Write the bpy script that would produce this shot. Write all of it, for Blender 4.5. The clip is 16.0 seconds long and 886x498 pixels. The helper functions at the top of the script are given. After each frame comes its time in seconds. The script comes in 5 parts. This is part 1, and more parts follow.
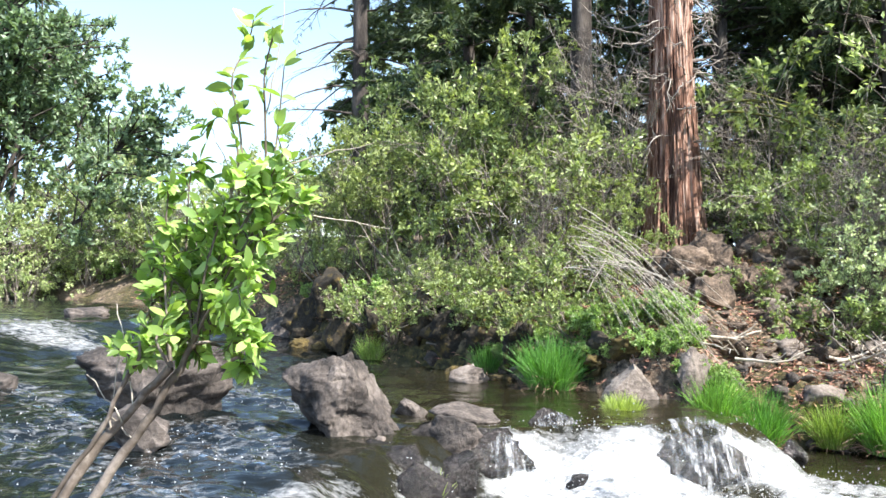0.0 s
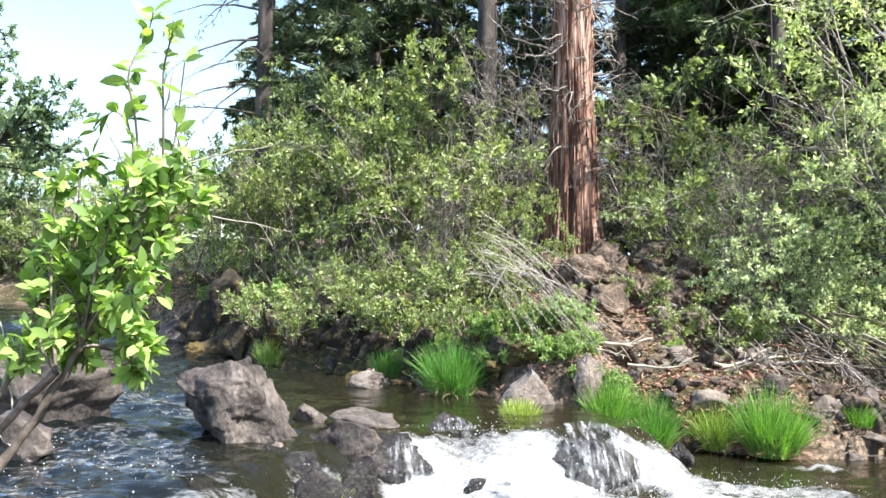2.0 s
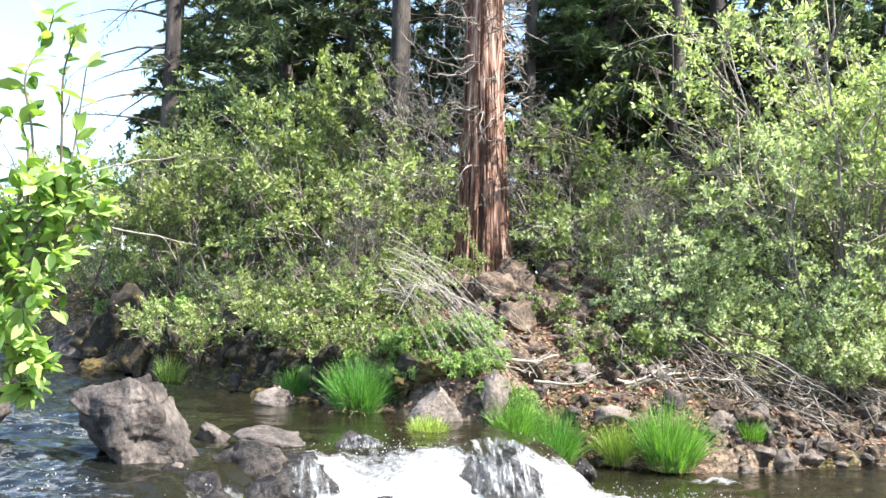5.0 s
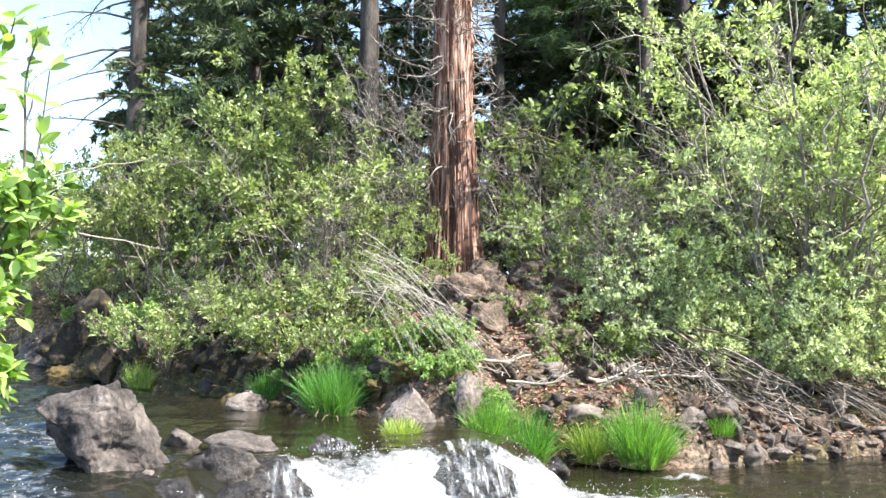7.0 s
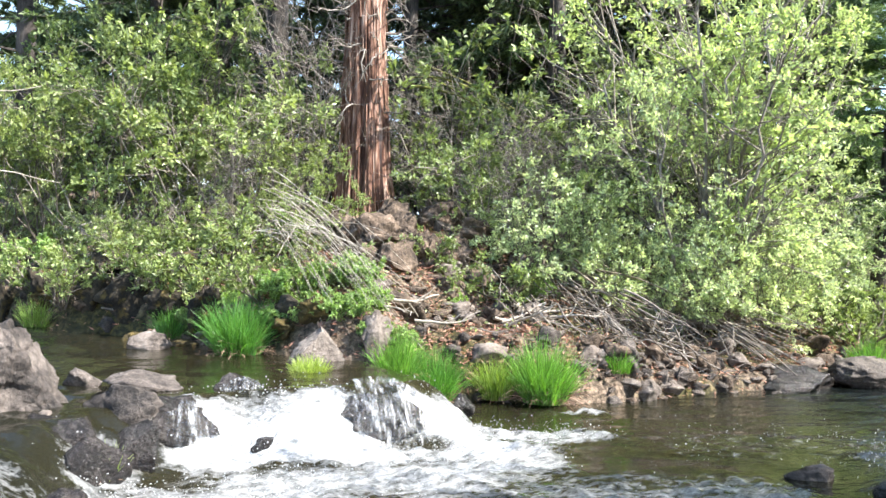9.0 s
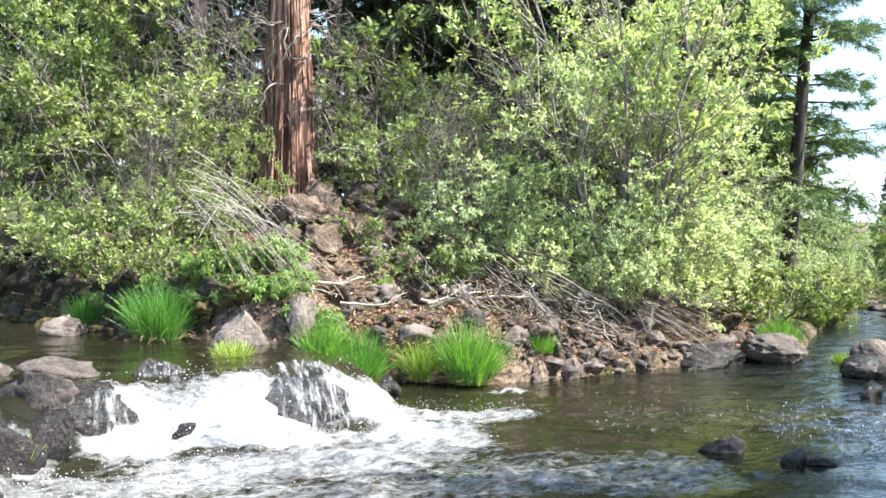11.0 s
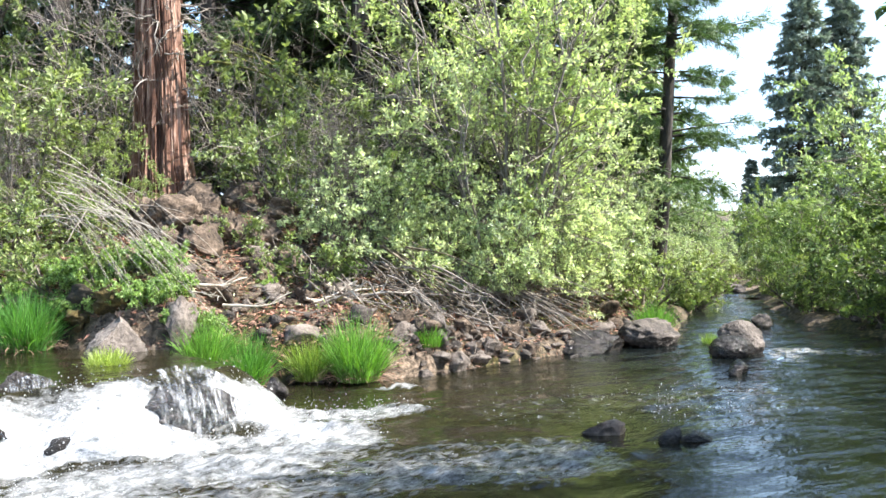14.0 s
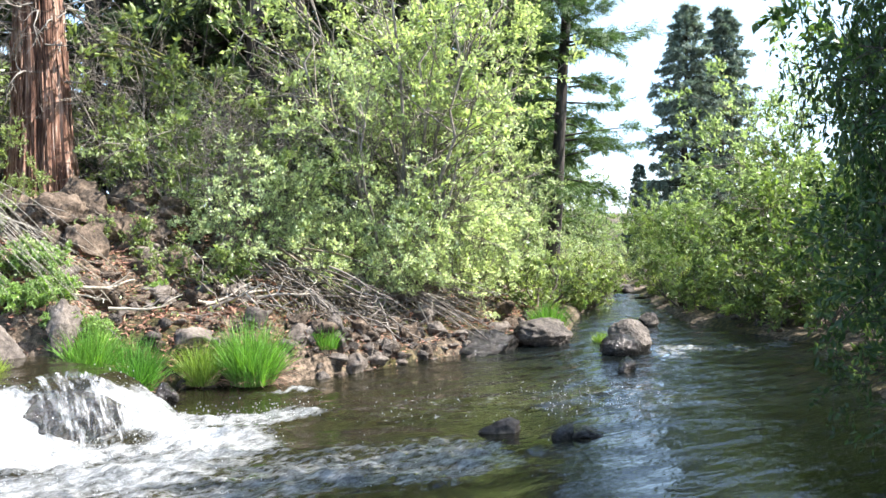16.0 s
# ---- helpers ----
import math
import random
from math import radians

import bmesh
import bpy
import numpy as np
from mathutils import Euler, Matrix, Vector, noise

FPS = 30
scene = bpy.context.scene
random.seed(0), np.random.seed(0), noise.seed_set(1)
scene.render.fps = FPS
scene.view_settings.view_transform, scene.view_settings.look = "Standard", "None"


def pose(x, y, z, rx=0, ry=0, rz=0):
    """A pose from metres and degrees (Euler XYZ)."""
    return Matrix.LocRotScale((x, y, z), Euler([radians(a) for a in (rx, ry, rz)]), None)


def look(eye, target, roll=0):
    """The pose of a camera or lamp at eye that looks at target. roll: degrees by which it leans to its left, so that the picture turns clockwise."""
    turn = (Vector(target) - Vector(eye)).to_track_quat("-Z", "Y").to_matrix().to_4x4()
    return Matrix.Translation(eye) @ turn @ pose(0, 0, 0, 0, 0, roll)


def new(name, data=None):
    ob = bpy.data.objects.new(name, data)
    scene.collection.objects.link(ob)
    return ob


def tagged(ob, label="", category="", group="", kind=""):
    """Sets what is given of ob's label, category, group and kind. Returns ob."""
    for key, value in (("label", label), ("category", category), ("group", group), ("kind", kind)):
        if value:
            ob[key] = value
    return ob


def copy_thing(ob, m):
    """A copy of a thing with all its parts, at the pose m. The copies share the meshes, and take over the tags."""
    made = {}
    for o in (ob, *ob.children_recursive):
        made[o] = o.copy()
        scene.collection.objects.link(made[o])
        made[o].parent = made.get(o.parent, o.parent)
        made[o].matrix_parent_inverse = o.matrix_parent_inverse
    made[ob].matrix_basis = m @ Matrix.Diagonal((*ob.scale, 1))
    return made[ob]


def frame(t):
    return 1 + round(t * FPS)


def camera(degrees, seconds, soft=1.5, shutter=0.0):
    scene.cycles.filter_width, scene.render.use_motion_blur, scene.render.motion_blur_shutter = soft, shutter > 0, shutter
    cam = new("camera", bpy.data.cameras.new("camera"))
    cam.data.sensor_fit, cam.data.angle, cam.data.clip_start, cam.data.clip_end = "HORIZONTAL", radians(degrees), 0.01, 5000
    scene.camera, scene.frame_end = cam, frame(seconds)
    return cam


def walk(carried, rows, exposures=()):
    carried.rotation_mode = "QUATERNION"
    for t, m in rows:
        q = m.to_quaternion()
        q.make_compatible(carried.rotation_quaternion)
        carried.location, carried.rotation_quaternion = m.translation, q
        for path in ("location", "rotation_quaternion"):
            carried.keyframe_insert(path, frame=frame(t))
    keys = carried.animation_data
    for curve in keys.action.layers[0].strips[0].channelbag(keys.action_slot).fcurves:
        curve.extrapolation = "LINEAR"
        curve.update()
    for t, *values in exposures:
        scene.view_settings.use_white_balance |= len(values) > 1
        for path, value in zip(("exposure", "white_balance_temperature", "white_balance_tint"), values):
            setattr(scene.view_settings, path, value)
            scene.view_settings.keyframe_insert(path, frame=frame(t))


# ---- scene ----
cam = camera(56.5, 16.0, soft=1.5)

# seconds, yaw, pitch, roll of the panning camera at eye height
PATH = [
    (0.0, -0.00, 2.00, -0.00), (0.5, -1.77, 1.54, -0.21), (1.0, -3.61, 1.60, -0.35), (1.5, -5.18, 1.99, -0.54),
    (2.0, -6.78, 2.40, -0.83), (2.5, -8.50, 2.94, -1.14), (3.0, -9.89, 2.98, -1.38), (3.5, -10.97, 2.56, -1.11),
    (4.0, -11.99, 2.78, -1.30), (6.5, -14.23, 4.52, -0.61), (7.0, -15.00, 3.79, -0.51), (7.5, -16.03, 2.87, -0.59),
    (8.0, -18.27, 1.85, -0.55), (8.5, -19.90, 0.66, -0.90), (9.0, -21.26, -0.27, -1.23), (11.5, -27.57, -1.57, -1.20),
    (12.0, -28.65, -1.58, -1.26), (12.5, -29.66, -1.45, -0.96), (13.0, -30.95, -1.72, -0.57), (13.5, -32.78, -1.47, 0.16),
    (14.0, -34.45, -1.62, 0.24), (14.5, -36.01, -1.92, 0.26), (15.0, -38.44, -1.59, 0.11), (15.5, -40.06, -1.53, -0.01),
    (16.0, -41.56, -1.56, -0.00),
]
EYE = 1.7
walk(cam, [(t, pose(0, 0, EYE, 90 + p, r, w)) for t, w, p, r in PATH], [(0.0, 1.54), (2.5, 1.62), (4.0, 1.74), (9.0, 1.74), (12.0, 1.67), (16.0, 1.63)])

# ---- daylight: high sun from the right, a little behind the viewer ----
SUN_AZ, SUN_EL = 128.0, 50.0
sun_way = Vector((math.sin(radians(SUN_AZ)) * math.cos(radians(SUN_EL)),
                  math.cos(radians(SUN_AZ)) * math.cos(radians(SUN_EL)), math.sin(radians(SUN_EL))))
sun = new("sun", bpy.data.lights.new("sun", "SUN"))
sun.data.energy, sun.data.angle, sun.data.color = 5.0, radians(0.53), (1.0, 0.965, 0.91)
sun.matrix_world = look(sun_way * 50, (0, 0, 0))

world = bpy.data.worlds.new("sky")
scene.world = world
world.use_nodes = True


def node(tree, kind, inputs=None, operation=""):
    """A node with its inputs given as values or as sockets to link."""
    n = tree.nodes.new(kind)
    if operation:
        n.operation = operation
    for key, value in (inputs or {}).items():
        if isinstance(value, bpy.types.NodeSocket):
            tree.links.new(value, n.inputs[key])
        else:
            n.inputs[key].default_value = value
    return n


wt = world.node_tree
wt.nodes.clear()
sky = node(wt, "ShaderNodeTexSky")
sky.sky_type, sky.sun_disc = "NISHITA", False
sky.sun_elevation, sky.sun_rotation = radians(SUN_EL), radians(SUN_AZ)
sky.air_density, sky.dust_density = 1.3, 0.5
coord = node(wt, "ShaderNodeTexCoord")
cloud = node(wt, "ShaderNodeTexNoise", {"Vector": coord.outputs["Generated"], "Scale": 2.2, "Detail": 6.0, "Roughness": 0.55})
veil = node(wt, "ShaderNodeMapRange", {"Value": cloud.outputs["Fac"], "From Min": 0.33, "From Max": 0.62, "To Max": 0.92})
both = wt.nodes.new("ShaderNodeMix")
both.data_type = "RGBA"
high = node(wt, "ShaderNodeSeparateXYZ", {"Vector": coord.outputs["Generated"]})
fade = node(wt, "ShaderNodeMapRange", {"Value": high.outputs["Z"], "From Min": 0.1, "From Max": 0.27, "To Min": 1.0, "To Max": 0.05})
haze = node(wt, "ShaderNodeMath", {0: veil.outputs["Result"], 1: fade.outputs["Result"]}, "MULTIPLY")
wt.links.new(haze.outputs[0], both.inputs[0])
wt.links.new(sky.outputs["Color"], both.inputs[6])
both.inputs[7].default_value = (3.4, 5.7, 10.0, 1.0)
back = node(wt, "ShaderNodeBackground", {"Color": both.outputs[2], "Strength": 0.115})
node(wt, "ShaderNodeOutputWorld", {"Surface": back.outputs["Background"]})


# ---- materials ----
def blank(name):
    m = bpy.data.materials.new(name)
    m.use_nodes = True
    m.node_tree.nodes.clear()
    return m, m.node_tree


def ramp(tree, fac, stops):
    r = node(tree, "ShaderNodeValToRGB", {"Fac": fac})
    while len(r.color_ramp.elements) < len(stops):
        r.color_ramp.elements.new(0.5)
    for e, (at, rgb) in zip(r.color_ramp.elements, stops):
        e.position, e.color = at, (*rgb, 1.0)
    return r.outputs["Color"]


def mix(tree, fac, a, b, blend="MIX"):
    n = tree.nodes.new("ShaderNodeMix")
    n.data_type, n.blend_type = "RGBA", blend
    for i, v in ((0, fac), (6, a), (7, b)):
        if isinstance(v, bpy.types.NodeSocket):
            tree.links.new(v, n.inputs[i])
        else:
            n.inputs[i].default_value = (*v, 1.0) if i and len(v) == 3 else v
    return n.outputs[2]


def noise_tex(tree, vec, scale, detail=4.0, rough=0.55):
    return node(tree, "ShaderNodeTexNoise", {"Vector": vec, "Scale": scale, "Detail": detail, "Roughness": rough}).outputs["Fac"]


def stretched(tree, vec, scale, turn=(0, 0, 0)):
    return node(tree, "ShaderNodeMapping", {"Vector": vec, "Scale": scale, "Rotation": turn}).outputs["Vector"]


def leaf_material(name, dark, light, through_tint, glow=0.42, rough=0.34):
    m, t = blank(name)
    dark, light = ((r * 1.10, g, b) for r, g, b in (dark, light))
    geo, ob = node(t, "ShaderNodeNewGeometry"), node(t, "ShaderNodeObjectInfo")
    col = ramp(t, geo.outputs["Random Per Island"], [(0.0, dark), (0.7, light), (1.0, tuple(min(1, c * 1.35) for c in light))])
    hue = node(t, "ShaderNodeHueSaturation", {"Color": col, "Hue": 0.5, "Saturation": 1.0})
    shift = node(t, "ShaderNodeMapRange", {"Value": ob.outputs["Random"], "To Min": 0.482, "To Max": 0.512})
    val = node(t, "ShaderNodeMapRange", {"Value": ob.outputs["Random"], "To Min": 1.2, "To Max": 0.85})
    t.links.new(shift.outputs["Result"], hue.inputs["Hue"])
    t.links.new(val.outputs["Result"], hue.inputs["Value"])
    face = node(t, "ShaderNodeBsdfPrincipled", {"Base Color": hue.outputs["Color"], "Roughness": rough + 0.06, "IOR": 1.52})
    tint = mix(t, 1.0, hue.outputs["Color"], through_tint, "MULTIPLY")
    back_lit = node(t, "ShaderNodeBsdfTranslucent", {"Color": tint})
    out = node(t, "ShaderNodeMixShader", {0: glow, 1: face.outputs[0], 2: back_lit.outputs[0]})
    node(t, "ShaderNodeOutputMaterial", {"Surface": out.outputs[0]})
    return m


def rough_material(name, stops, scale, bump=0.5, roughness=0.85, fine=9.0, speckle=None, speckle_at=(0.55, 0.7), stretch=(1, 1, 1), size=0.02):
    """A mineral, soil or bark surface: colours over two scales of grain, with relief."""
    m, t = blank(name)
    co = stretched(t, node(t, "ShaderNodeTexCoord").outputs["Object"], stretch)
    ob = node(t, "ShaderNodeObjectInfo")
    co = node(t, "ShaderNodeVectorMath", {0: co, 1: node(t, "ShaderNodeCombineXYZ", {"X": node(t, "ShaderNodeMath", {0: ob.outputs["Random"], 1: 37.0}, operation="MULTIPLY").outputs[0]}).outputs[0]}, operation="ADD").outputs[0]
    big, small = noise_tex(t, co, scale, 5), noise_tex(t, co, scale * fine, 6, 0.65)
    blend = node(t, "ShaderNodeMath", {0: node(t, "ShaderNodeMath", {0: big, 1: 0.6}, operation="MULTIPLY").outputs[0],
                                       1: node(t, "ShaderNodeMath", {0: small, 1: 0.4}, operation="MULTIPLY").outputs[0]}, operation="ADD").outputs[0]
    col = ramp(t, blend, [(0.5 + (at - 0.5) * 0.62, rgb) for at, rgb in stops])
    if speckle:
        spot_fac = node(t, "ShaderNodeMapRange", {"Value": noise_tex(t, co, scale * 2.3, 6, 0.7), "From Min": speckle_at[0], "From Max": speckle_at[1]})
        col = mix(t, spot_fac.outputs["Result"], col, speckle)
    relief = node(t, "ShaderNodeBump", {"Height": blend, "Strength": bump, "Distance": size})
    surf = node(t, "ShaderNodeBsdfPrincipled", {"Base Color": col, "Roughness": roughness, "Normal": relief.outputs[0]})
    node(t, "ShaderNodeOutputMaterial", {"Surface": surf.outputs[0]})
    return m


M_SHRUB = leaf_material("shrub_leaf", (0.085, 0.135, 0.045), (0.285, 0.375, 0.16), (1.06, 1.16, 0.55))
M_ALDER = leaf_material("alder_leaf", (0.115, 0.18, 0.075), (0.43, 0.55, 0.29), (1.05, 1.16, 0.62), 0.45)
M_PALE = leaf_material("pale_alder_leaf", (0.145, 0.22, 0.105), (0.56, 0.67, 0.43), (1.05, 1.15, 0.66), 0.45)
M_BRIGHT = leaf_material("creeper_leaf", (0.11, 0.19, 0.055), (0.35, 0.50, 0.21), (1.1, 1.3, 0.45))
M_FRONT = leaf_material("broad_leaf", (0.06, 0.14, 0.03), (0.31, 0.49, 0.16), (1.15, 1.3, 0.45), 0.45, 0.3)
# willow leaf colour darkened to carry the shade it stands in
M_SHADELEAF = leaf_material("shaded_willow_leaf", (0.025, 0.06, 0.025), (0.055, 0.11, 0.04), (1.1, 1.3, 0.5))
# near-bank leaves: the bushes' shaded side is put into this darker colour
M_SIDE = leaf_material("shaded_bank_leaf", (0.045, 0.085, 0.032), (0.175, 0.255, 0.10), (1.1, 1.3, 0.5))
M_OAK = leaf_material("oak_leaf", (0.06, 0.11, 0.07), (0.26, 0.38, 0.24), (1.1, 1.2, 0.6))
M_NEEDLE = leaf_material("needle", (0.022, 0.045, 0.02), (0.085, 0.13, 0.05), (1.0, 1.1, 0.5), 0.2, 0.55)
# blue-green needles of the far firs, paled to paint in distance haze
M_HAZYNEEDLE = leaf_material("hazy_blue_needle", (0.08, 0.125, 0.10), (0.20, 0.27, 0.215), (1.0, 1.1, 0.8), 0.25, 0.55)
# lighter version of the needle material, with sunlight painted into its colour
M_NEEDLE_LIT = leaf_material("sunlit_needle", (0.045, 0.09, 0.035), (0.14, 0.225, 0.085), (1.0, 1.2, 0.5), 0.25, 0.55)
M_GRASS = leaf_material("sedge_blade", (0.05, 0.14, 0.02), (0.18, 0.39, 0.09), (1.1, 1.3, 0.4), 0.4, 0.4)
M_YELLOWGRASS = leaf_material("yellow_sedge", (0.10, 0.18, 0.03), (0.30, 0.44, 0.11), (1.1, 1.2, 0.4), 0.4, 0.4)
M_DRYLEAF = leaf_material("dry_leaf", (0.13, 0.085, 0.05), (0.33, 0.245, 0.16), (1.1, 1.0, 0.8), 0.15, 0.7)
M_REDLITTER = leaf_material("red_needle_litter", (0.14, 0.08, 0.045), (0.36, 0.235, 0.15), (1.1, 1.0, 0.8), 0.1, 0.8)
M_ROCK = rough_material("basalt", [(0.3, (0.012, 0.01, 0.009)), (0.43, (0.05, 0.04, 0.034)), (0.56, (0.10, 0.081, 0.069)), (0.72, (0.205, 0.172, 0.149))], 2.6, 1.0, 0.8,
                        speckle=(0.028, 0.022, 0.018), speckle_at=(0.57, 0.66), size=0.06)
M_TANROCK = rough_material("tan_stone", [(0.3, (0.045, 0.034, 0.027)), (0.46, (0.13, 0.105, 0.088)), (0.6, (0.215, 0.178, 0.15)), (0.75, (0.33, 0.28, 0.24))], 3.0, 1.0, 0.9, size=0.05)
M_WETROCK = rough_material("wet_basalt", [(0.3, (0.008, 0.007, 0.007)), (0.5, (0.026, 0.022, 0.02)), (0.75, (0.085, 0.073, 0.065))], 4.0, 1.0, 0.2, size=0.08)
# dark stone with moss; the undercut's shade is put into its colour too
M_MOSSROCK = rough_material("mossy_stone", [(0.3, (0.008, 0.006, 0.004)), (0.48, (0.022, 0.017, 0.010)), (0.7, (0.075, 0.057, 0.036))], 3.0, 1.0, 0.95,
                            speckle=(0.12, 0.082, 0.02), speckle_at=(0.53, 0.66), size=0.06)
M_MOSS = rough_material("golden_moss", [(0.3, (0.018, 0.014, 0.005)), (0.5, (0.065, 0.046, 0.012)), (0.7, (0.15, 0.105, 0.03))], 9.0, 1.0, 0.95, size=0.04)
M_LEDGE = rough_material("broken_ledge", [(0.3, (0.022, 0.015, 0.01)), (0.46, (0.085, 0.06, 0.042)), (0.6, (0.17, 0.122, 0.087)), (0.75, (0.30, 0.23, 0.175))], 4.0, 1.0, 0.95, fine=6.0, size=0.07)
M_WOOD = rough_material("grey_twig", [(0.3, (0.10, 0.083, 0.07)), (0.5, (0.23, 0.195, 0.165)), (0.7, (0.41, 0.365, 0.32))], 6.0, 0.5, 0.85, stretch=(1, 1, 0.3), size=0.005)
M_TWIG = rough_material("brown_grey_twig", [(0.3, (0.05, 0.038, 0.029)), (0.5, (0.13, 0.103, 0.081)), (0.7, (0.29, 0.245, 0.205))], 4.0, 0.5, 0.85, size=0.005)
M_STEM = rough_material("brown_stem", [(0.3, (0.06, 0.045, 0.03)), (0.5, (0.15, 0.12, 0.08)), (0.7, (0.27, 0.23, 0.17))], 6.0, 0.5, 0.85, stretch=(1, 1, 0.3), size=0.005)
M_MOSSWOOD = rough_material("mossy_limb", [(0.3, (0.06, 0.055, 0.02)), (0.5, (0.13, 0.13, 0.03)), (0.7, (0.24, 0.25, 0.06))], 8.0, 0.5, 0.9, size=0.008)
M_DRIFT = rough_material("bleached_wood", [(0.3, (0.20, 0.165, 0.125)), (0.5, (0.38, 0.33, 0.27)), (0.7, (0.56, 0.51, 0.44))], 5.0, 0.5, 0.8, stretch=(1, 1, 0.3), size=0.006)
M_BARK = rough_material("conifer_bark", [(0.3, (0.022, 0.018, 0.015)), (0.5, (0.058, 0.047, 0.04)), (0.7, (0.125, 0.105, 0.09))], 5.0, 1.0, 0.95, stretch=(1, 1, 0.22), size=0.03)
M_CEDAR = rough_material("cedar_bark", [(0.3, (0.045, 0.02, 0.013)), (0.45, (0.13, 0.06, 0.038)), (0.57, (0.33, 0.19, 0.135)), (0.72, (0.56, 0.41, 0.33))], 7.0, 0.9, 0.95,
                         stretch=(1, 1, 0.1), fine=4.0, size=0.03)


def ground_material():
    m, t = blank("forest_floor")
    co = node(t, "ShaderNodeTexCoord").outputs["Object"]
    big, small = noise_tex(t, co, 0.9, 5), noise_tex(t, co, 14.0, 6, 0.7)
    soil = ramp(t, small, [(0.36, (0.02, 0.014, 0.009)), (0.48, (0.105, 0.076, 0.052)), (0.62, (0.30, 0.222, 0.16))])
    moss = ramp(t, small, [(0.36, (0.012, 0.012, 0.004)), (0.5, (0.045, 0.04, 0.012)), (0.66, (0.14, 0.11, 0.03))])
    fac = node(t, "ShaderNodeMapRange", {"Value": big, "From Min": 0.44, "From Max": 0.58})
    col = mix(t, fac.outputs["Result"], soil, moss)
    relief = node(t, "ShaderNodeBump", {"Height": small, "Strength": 1.0, "Distance": 0.05})
    surf = node(t, "ShaderNodeBsdfPrincipled", {"Base Color": col, "Roughness": 0.95, "Normal": relief.outputs[0]})
    node(t, "ShaderNodeOutputMaterial", {"Surface": surf.outputs[0]})
    return m


def foam_nodes(t):
    co = node(t, "ShaderNodeTexCoord").outputs["Object"]
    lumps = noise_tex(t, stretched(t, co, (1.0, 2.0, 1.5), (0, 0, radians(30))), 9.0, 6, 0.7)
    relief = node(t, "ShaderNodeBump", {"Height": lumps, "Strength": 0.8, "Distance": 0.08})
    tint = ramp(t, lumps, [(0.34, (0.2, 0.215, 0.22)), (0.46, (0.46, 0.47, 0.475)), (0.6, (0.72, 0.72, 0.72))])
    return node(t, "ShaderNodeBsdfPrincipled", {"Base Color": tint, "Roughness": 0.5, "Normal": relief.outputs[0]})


def veil_material():
    m, t = blank("thin_falling_water")
    att = node(t, "ShaderNodeAttribute")
    att.attribute_name = "fall"
    n = noise_tex(t, stretched(t, att.outputs["Vector"], (2.4, 0.8, 1.0)), 2.4, 6, 0.7)
    fac = node(t, "ShaderNodeMapRange", {"Value": n, "From Min": 0.48, "From Max": 0.70, "To Max": 0.85})
    wet = node(t, "ShaderNodeBsdfGlossy", {"Color": (1, 1, 1, 1), "Roughness": 0.12, "Normal": node(t, "ShaderNodeBump", {"Height": n, "Strength": 1.0, "Distance": 0.08}).outputs[0]})
    film = node(t, "ShaderNodeMixShader", {0: 0.05, 1: node(t, "ShaderNodeBsdfTransparent").outputs[0], 2: wet.outputs[0]})
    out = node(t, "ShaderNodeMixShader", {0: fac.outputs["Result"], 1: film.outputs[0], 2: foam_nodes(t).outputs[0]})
    node(t, "ShaderNodeOutputMaterial", {"Surface": out.outputs[0]})
    return m


